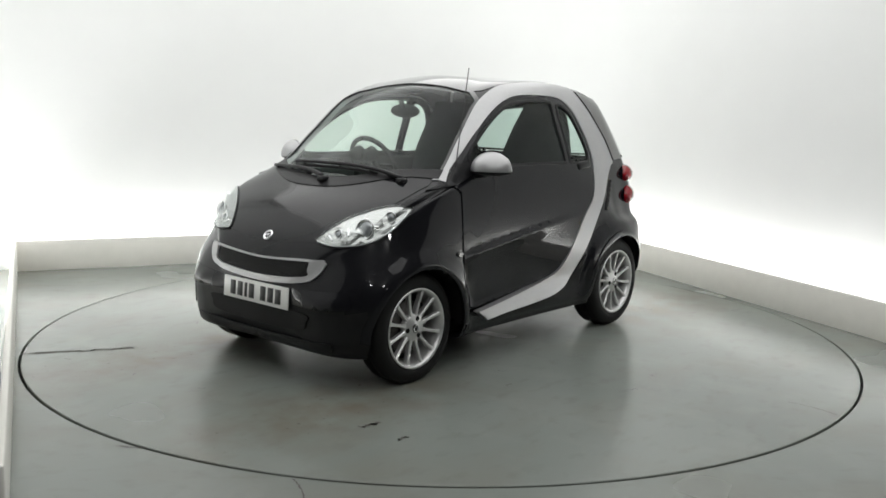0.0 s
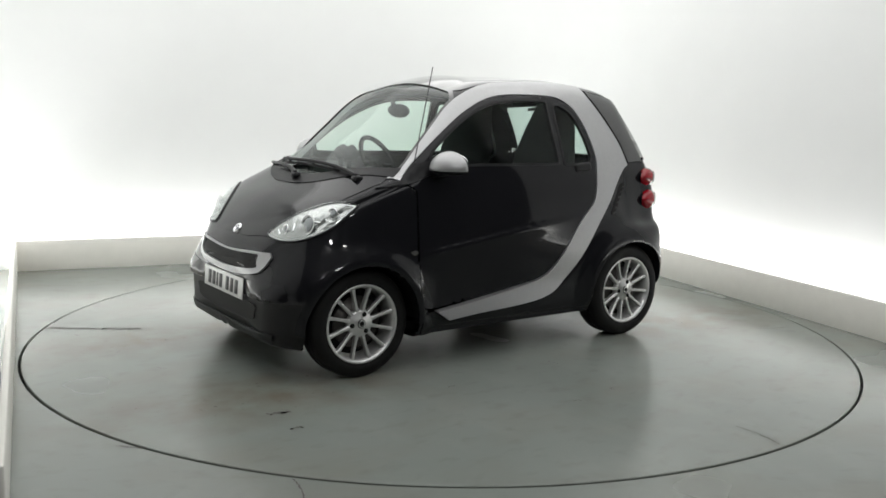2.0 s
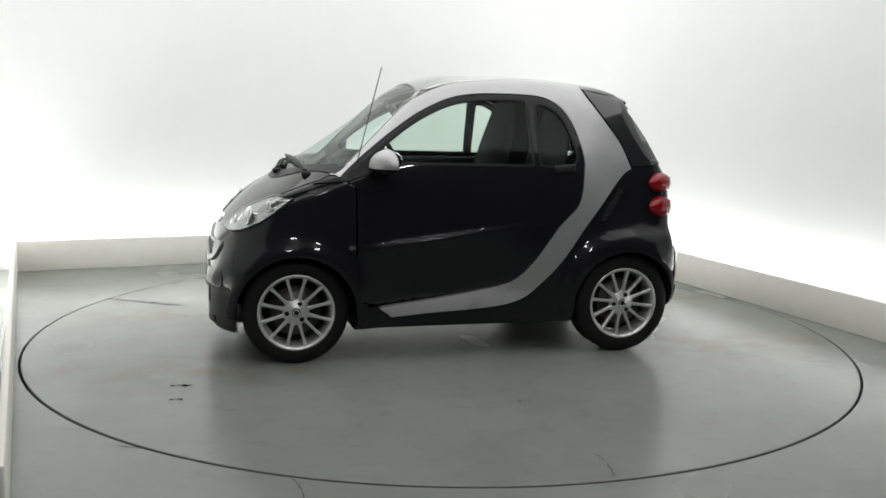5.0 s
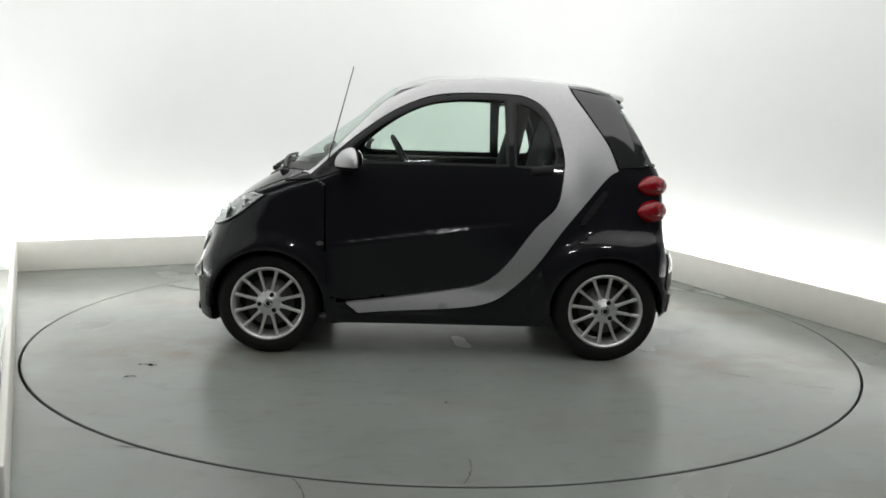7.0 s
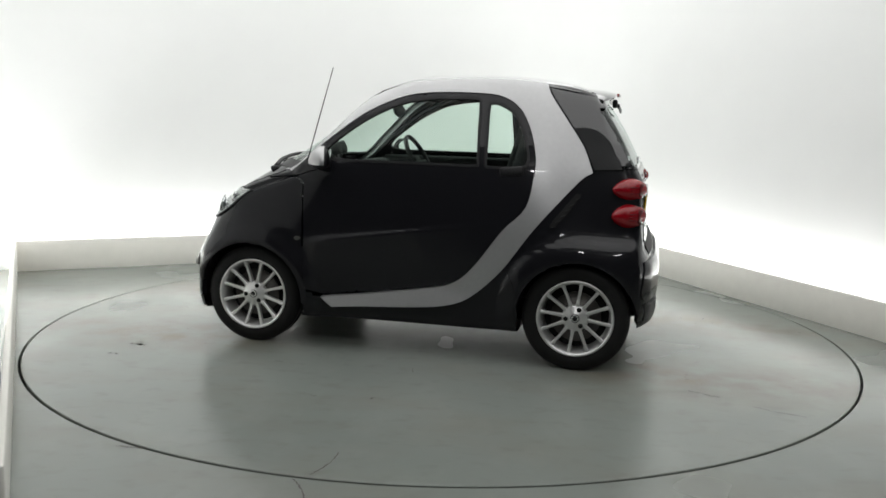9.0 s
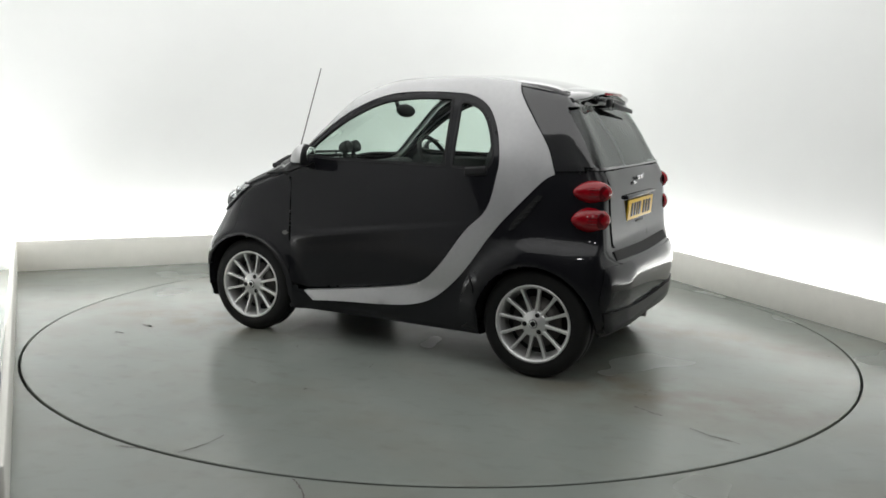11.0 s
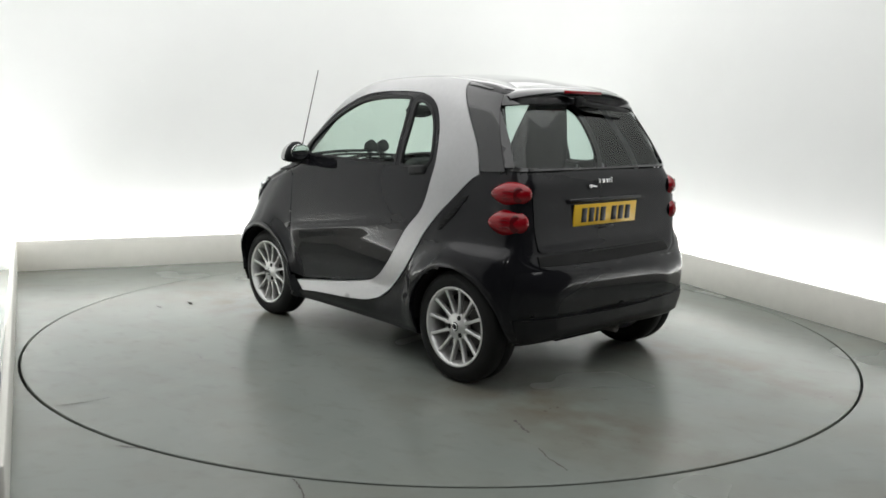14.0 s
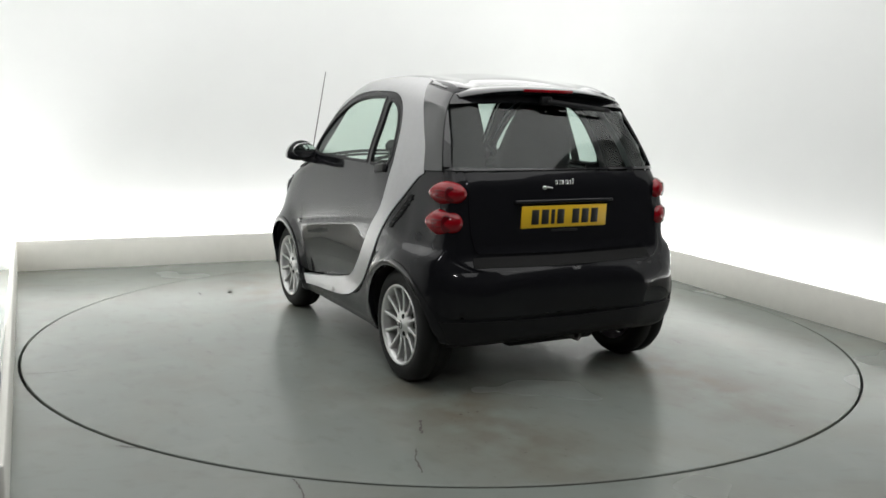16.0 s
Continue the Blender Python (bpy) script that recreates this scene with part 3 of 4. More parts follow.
def build_flank():
    made = []
    door_poly = inset(inner + [(0.609, 0.345), (0.616, 0.62), (0.622, 0.95)], 0.006)
    holes = [window_main, window_small]
    door = panel("door", door_poly, side, 0.003, M_PAINT, car, "gloss black door with a pressed crease", [inset(w, -0.004) for w in holes], 0.013, 0.018, crease)
    made.append(door)
    for poly, nm in ((window_main, "door_window"), (window_small, "quarter_window")):
        made.append(panel(nm, poly, side, -0.004, M_GLASS, door, "clear green-tinted glass", step=0.05, depth=0.004))
        made.append(panel("window_trim", inset(poly, -0.011), side, 0.006, M_PLASTIC, door, "matt black window surround", [inset(poly, 0.003)], 0.03, 0.016))
    made.append(panel("side_arch", silver_poly, side, 0.006, M_SILVER, car, "silver painted safety-cell arch", step=0.026, depth=0.04, relief=lambda x, z: 0.30 * max(0, 0.40 - z) if z < 0.40 else 0.0))
    quarter = [(-0.99, 1.068), (-1.135, 1.075), (-1.09, 1.16), (-1.04, 1.27), (-1.0, 1.37), (-0.975, 1.45), (-0.90, at(-0.9, 7).z - 0.004), (-0.73, at(-0.73, 7).z - 0.002), (-0.745, 1.46), (-0.84, 1.33), (-0.94, 1.187)]
    made.append(panel("rear_pillar", quarter, side, 0.011, M_ROOF, car, "glossy black rear pillar panel", step=0.03))
    slot = [(-0.935, 0.945), (-0.905, 0.945), (-0.79, 0.80), (-0.775, 0.765), (-0.80, 0.765), (-0.86, 0.83)]
    intake = panel("air_intake", slot, side, 0.004, M_RUBBER, car, "black slotted engine air intake", step=0.02)
    made.append(intake)
    for k in range(6):
        a = -0.915 + 0.024 * k
        zc = 0.925 - 0.030 * k
        made.append(panel("intake_slat", [(a - 0.012, zc + 0.002), (a + 0.012, zc - 0.006), (a + 0.014, zc - 0.012), (a - 0.012, zc - 0.005)], side, 0.009, M_PLASTIC, intake, step=0.02, depth=0.006))
    sill = chain([(0.585, 0.30), (0.43, 0.252), (0.243, 0.264), (-0.07, 0.282), (-0.259, 0.306), (-0.39, 0.36), (-0.50, 0.46), (-0.56, 0.52)], 4) + [(-0.60, 0.45), (-0.625, 0.30), (-0.62, 0.192), (0.59, 0.186)]
    made.append(panel("sill", sill, side, 0.006, M_PAINT, car, "black painted sill", step=0.016))
    for cx, r in ((0.9335, 0.318), (-0.9335, 0.32)):
        arc0 = [(cx + r * math.cos(radians(a)), 0.275 + r * math.sin(radians(a))) for a in range(-4, 185, 6)]
        arc1 = [(cx + (r + 0.034) * math.cos(radians(a)), 0.275 + (r + 0.034) * math.sin(radians(a))) for a in range(184, -5, -6)]
        made.append(panel("wheel_arch", arc0 + arc1, side, 0.007, M_PAINT, car, "rolled wheel arch edge", step=0.014, depth=0.03))
    rep = ring([(0.665, 0.632), (0.645, 0.645), (0.622, 0.632), (0.645, 0.618)], 5)
    made.append(panel("side_indicator", rep, side, 0.010, M_CLEAR_PLASTIC, car, "small clear indicator lens", step=0.02))
    wedge = [(0.84, 0.962), (0.70, 0.998), (0.60, 1.085), (0.52, 1.10), (0.50, 1.075), (0.52, 1.03), (0.64, 0.985)]
    made.append(panel("mirror_triangle", wedge, side, 0.010, M_PLASTIC, car, "black plastic corner piece", step=0.03))
    # door handle: one black block under the glass, its recess's shade put in as colour
    bm = bmesh.new()
    p, n = side(-0.56, 1.052)
    box(bm, (0.13, 0.03, 0.05), Matrix.Translation(p + n * 0.002) @ pose(0, 0, 0, 10, 6), 0.014, 4)
    made.append(part("door_handle", bm, M_PLASTIC, door, "black block for the door handle and its shaded recess"))
    # outside mirror
    bm = bmesh.new()
    bmesh.ops.create_uvsphere(bm, u_segments=28, v_segments=16, radius=1)
    for v in bm.verts:
        x, y, z = v.co
        u, f = 0.112 * y, (0.088 if x > 0 else 0.028) * x * (1 - 0.2 * y)
        v.co = Vector((0.465 + f * 0.95 - u * 0.32, 0.785 + u * 0.95 + f * 0.32, 1.062 + (0.096 if z > 0 else 0.030) * z))
    low = [f for f in bm.faces if f.calc_center_median().z < 1.058 or (f.calc_center_median() - Vector((0.465, 0.785, 1.062))).dot(Vector((0.95, 0.32, 0))) < 0.004]
    for f in low:
        f.material_index = 1
    mirror = part("door_mirror", bm, [M_SILVER, M_PLASTIC], car, "silver-capped door mirror with a black base")
    made.append(mirror)
    bm = bmesh.new()
    box(bm, (0.06, 0.11, 0.035), pose(0.49, 0.715, 1.035, 8), 0.012, 3)
    made.append(part("mirror_foot", bm, M_PLASTIC, mirror))
    bm = bmesh.new()
    bmesh.ops.create_uvsphere(bm, u_segments=24, v_segments=12, radius=1, matrix=pose(0.434, 0.777, 1.098, 0, 0, 18.6) @ Matrix.Diagonal((0.006, 0.088, 0.046, 1)))
    made.append(part("mirror_glass", bm, M_CHROME, mirror, "mirror glass"))
    twins = {}
    for ob in made:
        t = flipped(ob)
        twins[ob] = t
    for ob, t in twins.items():
        if ob.parent in twins:
            t.parent = twins[ob.parent]


M_CLEAR_PLASTIC = material("smoked_lens", (0.09, 0.09, 0.085), 0.15, 0.2, 0.8)
build_flank()

# ---- glass, bonnet and roof ----
panel("windscreen", screen_poly, top, -0.003, M_GLASS, car, "clear raked windscreen", step=0.05, depth=0.004)
screen_in = inset(screen_poly, 0.014)
panel("windscreen_band", inset(screen_poly, -0.012), top, 0.004, M_ROOF, car, "black printed windscreen border", [screen_in], 0.03, 0.008)
bonnet = [(1.025 - 0.30 * (k / 10) ** 2.2, 0.62 * k / 10) for k in range(11)] + [(0.80, 0.64), (0.95, 0.628), (1.06, 0.60), (1.16, 0.53), (1.24, 0.44), (1.285, 0.34), (1.31, 0.15), (1.312, 0.0)]
bonnet = bonnet + [(x, -y) for x, y in bonnet[-2:0:-1]]
panel("bonnet", bonnet, top, 0.003, M_PAINT, car, "gloss black bonnet panel", step=0.03)
scuttle = [(1.02 - 0.30 * (k / 10) ** 2.2, 0.64 * k / 10) for k in range(11)] + [(0.955 - 0.30 * (k / 10) ** 2.2, 0.62 * k / 10) for k in range(10, -1, -1)]
scuttle = scuttle[:-1] + [(0.955, 0.0)] + [(x, -y) for x, y in scuttle[-2:0:-1]]
panel("scuttle", scuttle, top, 0.007, M_PLASTIC, car, "matt black scuttle grille", step=0.03)
roof = [(0.20, 0.0), (0.21, 0.25), (0.225, 0.44), (0.19, 0.485)] + [(x, at(x, 7).y * 0.925) for x in (0.1, -0.1, -0.3, -0.5, -0.66)] + [(x, at(x, 7).y * 0.985) for x in (-0.73, -0.80, -0.88)] + [(-0.955, 0.45), (-0.985, 0.25), (-0.99, 0.0)]
roof = roof + [(x, -y) for x, y in roof[-2:0:-1]]
panel("roof", roof, top, 0.004, M_ROOF, car, "dark glossy roof panel", step=0.05)

panel("headliner", [(x * 0.97 + 0.0, y * 0.98) for x, y in roof], top, -0.022, M_CABIN, car, "dark roof lining", step=0.06, depth=0.004)

# ---- front face ----


def slab(name, poly, surf, off, mat, parent, label="", depth=0.02, step=0.03, holes=()):
    return panel(name, poly, surf, off, mat, parent, label, holes, step, depth)


grille_out = chain([(-0.435, 0.635), (-0.30, 0.628), (0.0, 0.612), (0.30, 0.628), (0.435, 0.635)], 5) + chain([(0.455, 0.615), (0.42, 0.555), (0.33, 0.518), (0.0, 0.492), (-0.33, 0.518), (-0.42, 0.555), (-0.455, 0.615)], 5)
grille_in = chain([(-0.365, 0.620), (0.0, 0.603), (0.365, 0.620)], 6) + chain([(0.362, 0.585), (0.335, 0.548), (0.0, 0.524), (-0.335, 0.548), (-0.362, 0.585)], 5)
slab("grille_surround", grille_out, front, 0.012, M_SILVER, car, "silver smile-shaped grille surround", 0.02, 0.025, [grille_in])
grille = slab("grille", inset(grille_in, -0.004), front, 0.002, M_RUBBER, car, "black mesh grille", 0.01)
for k in range(2):
    z = 0.560 + 0.020 * k
    slab("grille_bar", [(-0.30, z), (0.30, z), (0.30, z + 0.005), (-0.30, z + 0.005)], front, 0.005, M_RUBBER, grille, depth=0.008, step=0.06)
intake_low = ring([(-0.36, 0.37), (0.0, 0.365), (0.36, 0.37), (0.38, 0.33), (0.33, 0.285), (0.0, 0.275), (-0.33, 0.285), (-0.38, 0.33)], 5)
slab("lower_intake", intake_low, front, 0.006, M_RUBBER, car, "black lower air intake", 0.01, 0.04)
bumper_front = chain([(-0.60, 0.50), (-0.30, 0.485), (0.0, 0.48), (0.30, 0.485), (0.60, 0.50)], 5) + chain([(0.625, 0.46), (0.60, 0.415), (0.30, 0.405), (0.0, 0.40), (-0.30, 0.405), (-0.60, 0.415), (-0.625, 0.46)], 5)


def bumper_swell(y, z):
    """The bumper's swelling edge on both sides of the plate."""
    rise = max(0.0, min(1.0, (0.50 - z) / 0.075))
    return 0.018 * rise * rise * (3 - 2 * rise) * max(0.0, min(1.0, (abs(y) - 0.26) / 0.10)) * max(0.0, min(1.0, (0.635 - abs(y)) / 0.08))


panel("front_bumper", bumper_front, front, 0.004, M_PAINT, car, "gloss black front bumper edge over the dark lower grille", (), 0.02, 0.03, bumper_swell)
slab("bumper_lip", chain([(-0.54, 0.245), (0.0, 0.235), (0.54, 0.245)], 6) + chain([(0.53, 0.21), (0.0, 0.20), (-0.53, 0.21)], 6), front, 0.010, M_PLASTIC, car, "black bumper lip", 0.012, 0.04)

lamp_outline = ring([(0.348, 0.725), (0.375, 0.708), (0.49, 0.700), (0.60, 0.720), (0.66, 0.777), (0.680, 0.855), (0.662, 0.890), (0.595, 0.887), (0.495, 0.850), (0.41, 0.798)], 5)


def build_headlight():
    made = []
    bowl = panel("headlight", lamp_outline, front, 0.004, M_LAMPBOWL, car, "almond-shaped chrome headlight under clear glass", step=0.02, depth=0.03)
    made.append(bowl)
    made.append(panel("lens", inset(lamp_outline, -0.003), front, 0.014, M_CLEAR, bowl, "clear lamp glass", step=0.03, depth=0.02))
    made.append(panel("lamp_rim", inset(lamp_outline, -0.004), front, 0.009, M_PLASTIC, bowl, "thin dark rim", [inset(lamp_outline, 0.001)], 0.02, 0.02))
    facets = panel("reflector", inset(lamp_outline, 0.006), front, 0.006, M_REFLECTOR, bowl, "faceted chrome reflector", step=0.02, depth=0.004, relief=lambda y, z: random.uniform(-0.0018, 0.0018))
    facets.data.polygons.foreach_set("use_smooth", [False] * len(facets.data.polygons))
    made.append(facets)
    for y, z, r in ((0.572, 0.785, 0.052), (0.640, 0.842, 0.030), (0.455, 0.752, 0.026)):
        p, n = front(y, z)
        d = (n + Vector((1.2, 0, 0))).normalized()
        m = d.to_track_quat("Z", "Y").to_matrix().to_4x4()
        m.translation = p + n * 0.008
        bm = bmesh.new()
        revolve(bm, [(r, 0.004), (r * 0.92, 0.007), (r * 0.78, -0.004), (r * 0.74, -0.006)], m, 32)
        made.append(part("lamp_ring", bm, M_CHROME, bowl, "chrome lamp ring"))
        bm = bmesh.new()
        bmesh.ops.create_uvsphere(bm, u_segments=24, v_segments=12, radius=1, matrix=m @ Matrix.Translation((0, 0, -0.002)) @ Matrix.Diagonal((r * 0.72, r * 0.72, 0.009, 1)))
        made.append(part("projector", bm, M_PROJECTOR, bowl, "grey projector lens"))
    for k, (y, z) in enumerate(((0.50, 0.765), (0.42, 0.735), (0.60, 0.80))):
        p, n = front(y, z)
        bm = bmesh.new()
        m = n.to_track_quat("Z", "Y").to_matrix().to_4x4()
        m.translation = p + n * 0.006
        box(bm, (0.012, 0.05, 0.010), m @ pose(0, 0, 0, 0, 0, 25 + 30 * k), 0.004, 2)
        made.append(part("reflector_rib", bm, M_CHROME, bowl))
    twins = {ob: flipped(ob) for ob in made}
    for ob, t in twins.items():
        if ob.parent in twins:
            t.parent = twins[ob.parent]


M_REFLECTOR = material("pale_lamp_chrome", (0.50, 0.51, 0.50), 0.16, 0.9, 0.0)
M_PROJECTOR = material("projector_glass", (0.34, 0.36, 0.37), 0.12, 0.6, 1.0)
build_headlight()

# round badge on the nose: a plain ring
p, n = top(1.298, 0.0)
m = Vector((0.75, 0, 0.66)).to_track_quat("Z", "Y").to_matrix().to_4x4()
m.translation = p + Vector((0.75, 0, 0.66)) * 0.006
bm = bmesh.new()
revolve(bm, [(0.030, -0.006), (0.030, 0.003), (0.026, 0.006), (0.020, 0.004), (0.018, -0.004)], m, 32)
part("badge_ring", bm, M_CHROME, car, "small round chrome badge ring")
bm = bmesh.new()
bmesh.ops.create_cone(bm, cap_ends=True, segments=3, radius1=0.012, radius2=0.012, depth=0.006, matrix=m @ pose(0, 0, 0.001, 0, 0, 90))
part("badge_mark", bm, M_CHROME, car)


def number_plate(m, mat, label):
    """A plate 520 x 111 mm in the local x-z plane facing -y, with its characters as plain bars."""
    root = new("number_plate")
    root.parent = car
    root.matrix_local = m
    root["label"] = label
    bm = bmesh.new()
    box(bm, (0.52, 0.008, 0.111), Matrix(), 0.003, 2)
    part("plate", bm, mat, root)
    x = -0.205
    for k, w in enumerate((0.05, 0.05, 0.026, 0.05, 0, 0.05, 0.05, 0.05)):
        if not w:
            x += 0.033
            continue
        bm = bmesh.new()
        box(bm, (w * 0.86, 0.003, 0.074), pose(x + w / 2, -0.0045, 0), 0.001, 1)
        part("bar", bm, M_INK, root)
        x += w + 0.009
    return root


number_plate(pose(front(0, 0.43)[0].x + 0.014, 0, 0.428, -4, 0, 90), M_WHITEPLATE, "white front number plate with dark bars")

# ---- rear face ----
gate = chain([(-0.56, 1.065), (0.0, 1.06), (0.56, 1.065)], 5) + chain([(0.555, 0.95), (0.545, 0.80), (0.52, 0.70)], 4) + chain([(0.50, 0.682), (0.0, 0.672), (-0.50, 0.682)], 5) + chain([(-0.52, 0.70), (-0.545, 0.80), (-0.555, 0.95)], 4)
tailgate = slab("tailgate", gate, rear, 0.006, M_PAINT, car, "gloss black lower tailgate", 0.02, 0.04)
panel("rear_window", rear_glass, rear, -0.003, M_DARKGLASS, car, "dark tinted rear window", step=0.05, depth=0.004)
rear_band = [(-0.635, 1.078), (0.635, 1.078), (0.60, 1.24), (0.565, 1.38), (0.535, 1.44), (-0.535, 1.44), (-0.565, 1.38), (-0.60, 1.24)]
panel("rear_window_frame", rear_band, rear, 0.010, M_ROOF, car, "glossy black rear window border", [inset(rear_glass, 0.008)], 0.03, 0.01)
bm = bmesh.new()
prof = [(-0.90, 1.510), (-1.0, 1.501), (-1.065, 1.487), (-1.077, 1.475), (-1.06, 1.458), (-1.0, 1.448), (-0.96, 1.435)]
rows = []
for k in range(21):
    y = -0.49 + 0.98 * k / 20
    e = abs(y / 0.49)
    rows.append([bm.verts.new((x + 0.06 * e ** 4, y, z - 0.045 * e ** 2.5)) for x, z in prof])
for a, b in zip(rows, rows[1:]):
    for i in range(len(prof) - 1):
        bm.faces.new((a[i], a[i + 1], b[i + 1], b[i]))
bm.faces.new(rows[0]), bm.faces.new(rows[-1][::-1])
bmesh.ops.recalc_face_normals(bm, faces=bm.faces)
spoiler = sharpen(part("roof_spoiler", bm, M_ROOF, car, "glossy black roof-edge spoiler"), 60)
bm = bmesh.new()
box(bm, (0.02, 0.30, 0.016), pose(-1.072, 0, 1.473), 0.004, 2)
part("high_brake_light", bm, M_RED, spoiler, "red high-level brake light")
# rear wiper under the spoiler
bm = bmesh.new()
tube(bm, [(-1.05, 0.02, 1.43), (-1.065, -0.10, 1.415), (-1.075, -0.25, 1.40), (-1.078, -0.36, 1.39)], 0.012, 8, 0.6)
box(bm, (0.012, 0.40, 0.022), pose(-1.076, -0.20, 1.398, 5), 0.004, 2)
box(bm, (0.03, 0.07, 0.05), pose(-1.055, 0.0, 1.425), 0.012, 2)
part("rear_wiper", bm, M_PLASTIC, car, "black rear wiper hanging from the roof edge")


def build_tail_lamps():
    made = []
    turn = Matrix.Rotation(radians(32.9), 3, "Z")
    for z, rz, mid in ((0.978, 0.060, Vector((-1.182, 0.632, 0.974))), (0.836, 0.068, Vector((-1.184, 0.650, 0.836)))):

        def dome(bm, grow):
            bmesh.ops.create_uvsphere(bm, u_segments=36, v_segments=20, radius=1)
            bmesh.ops.delete(bm, geom=[v for v in bm.verts if v.co.y < -0.25], context="VERTS")
            for v in bm.verts:
                x, y, h = v.co
                slim = 1 - 0.30 * max(0, x) ** 2
                v.co = turn @ Vector((x * (0.100 if x < 0 else 0.104) * grow, y * 0.060 * grow * slim, h * rz * grow * slim)) + mid

        bm = bmesh.new()
        dome(bm, 1.0)
        lamp = part("tail_lamp", bm, M_RED, car, "red domed tail lamp")
        made.append(lamp)
        bm = bmesh.new()
        centre = mid + turn @ Vector((-0.040, 0.0455, 0))
        bmesh.ops.create_uvsphere(bm, u_segments=24, v_segments=12, radius=1, matrix=Matrix.Translation(centre) @ Matrix.Rotation(radians(56), 4, "Z") @ Matrix.Diagonal((0.030, 0.008, rz * 0.62, 1)))
        made.append(part("lamp_centre", bm, M_REDLIGHT, lamp, "darker ribbed lamp centre"))
        for k in (-1, 0, 1):
            bm = bmesh.new()
            box(bm, (0.05, 0.004, 0.004), Matrix.Translation(mid + turn @ Vector((0.01, 0.0580, 0.016 * k))) @ Matrix.Rotation(radians(32.9), 4, "Z"), 0.0015, 1)
            made.append(part("lamp_rib", bm, M_REDLIGHT, lamp))
    twins = {ob: flipped(ob) for ob in made}
    for ob, t in twins.items():
        if ob.parent in twins:
            t.parent = twins[ob.parent]


build_tail_lamps()
number_plate(pose(-1.262, 0, 0.853, 3, 0, -90), M_YELLOW, "yellow rear number plate with dark bars")
bm = bmesh.new()
for k, (w, h) in enumerate(((0.020, 0.022), (0.034, 0.022), (0.022, 0.022), (0.012, 0.022), (0.012, 0.030))):
    x = (-0.055, -0.025, 0.008, 0.028, 0.044)[k]
    box(bm, (0.004, w * 0.8, h), pose(-1.256, -x, 1.022 + (h - 0.022) / 2), 0.001, 1)
part("name_bars", bm, M_CHROME, tailgate, "small chrome lettering bars")
bm = bmesh.new()
for k in range(3):
    box(bm, (0.004, 0.010, 0.016), pose(-1.256, -0.395 - 0.014 * k, 0.800), 0.001, 1)
part("model_bars", bm, M_CHROME, tailgate, "tiny chrome lettering bars")
bm = bmesh.new()
box(bm, (0.008, 0.060, 0.010), pose(-1.255, 0.105, 0.998, 8), 0.003, 2)
bmesh.ops.create_uvsphere(bm, u_segments=16, v_segments=8, radius=1, matrix=pose(-1.256, 0.125, 0.996) @ Matrix.Diagonal((0.005, 0.013, 0.011, 1)))
part("gate_latch", bm, M_CHROME, tailgate, "small chrome latch")
bm = bmesh.new()
box(bm, (0.006, 0.16, 0.014), pose(-1.262, 0, 0.782), 0.003, 2)
part("gate_handle", bm, M_PLASTIC, tailgate, "tailgate grip")
bm = bmesh.new()
box(bm, (0.03, 0.60, 0.022), pose(-1.258, 0, 0.927, 0, 20), 0.009, 3)
part("plate_lamp_bar", bm, M_PAINT, tailgate, "black bar over the plate")
# The gap's shade is a flat black strip laid on the skin.
slab("gate_shade_strip", chain([(-0.53, 0.668), (0.0, 0.662), (0.53, 0.668)], 6) + chain([(0.54, 0.622), (0.0, 0.612), (-0.54, 0.622)], 6), rear, 0.003, M_RUBBER, car, "flat black strip for the shade in the gap under the tailgate", 0.006, 0.04)
bumper = chain([(-0.69, 0.60), (-0.40, 0.60), (0.0, 0.60), (0.40, 0.60), (0.69, 0.60)], 4) + chain([(0.71, 0.52), (0.70, 0.40), (0.40, 0.385), (0.0, 0.38), (-0.40, 0.385), (-0.70, 0.40), (-0.71, 0.52)], 4)
panel("rear_bumper", bumper, rear, 0.008, M_PAINT, car, "gloss black rear bumper", (), 0.03, 0.05, lambda y, z: 0.016 * math.cos(max(-1.5, min(1.5, (z - 0.50) / 0.085))) * max(0, 1 - (abs(y) / 0.72) ** 6))
valance = chain([(-0.70, 0.375), (0.0, 0.355), (0.70, 0.375)], 8) + chain([(0.66, 0.255), (0.0, 0.255), (-0.66, 0.255)], 8)
slab("rear_valance", valance, rear, 0.016, M_PLASTIC, car, "matt black lower rear bumper", 0.03, 0.04)
bm = bmesh.new()
revolve(bm, [(0.026, -0.08), (0.026, 0.04), (0.022, 0.04), (0.022, -0.05)], pose(-1.27, -0.08, 0.235, 0, -90), 24)
part("exhaust_pipe", bm, M_DISCBRAKE, car, "short steel exhaust pipe")

# ---- wipers and aerial ----
for path in ([(0.985, 0.06, 0.985), (0.955, -0.08, 1.012), (0.925, -0.26, 1.018), (0.875, -0.47, 1.012)], [(0.865, 0.52, 0.998), (0.885, 0.36, 1.035), (0.90, 0.10, 1.052), (0.905, -0.25, 1.048)]):
    bm = bmesh.new()
    arm = chain([(x, y, z + 0.020) for x, y, z in path], 5)
    tube(bm, arm, 0.013, 8, 0.65)
    blade = [(x - 0.006, y, z - 0.022) for x, y, z in arm[5:]]
    tube(bm, blade, 0.009, 6)
    for k in (6, 10, 14):
        tube(bm, [arm[k], (arm[k][0] - 0.006, arm[k][1], arm[k][2] - 0.022)], 0.008, 6)
    box(bm, (0.05, 0.05, 0.03), pose(path[0][0], path[0][1], path[0][2] + 0.008), 0.01, 2)
    part("wiper", bm, M_PLASTIC, car, "black windscreen wiper")
bm = bmesh.new()
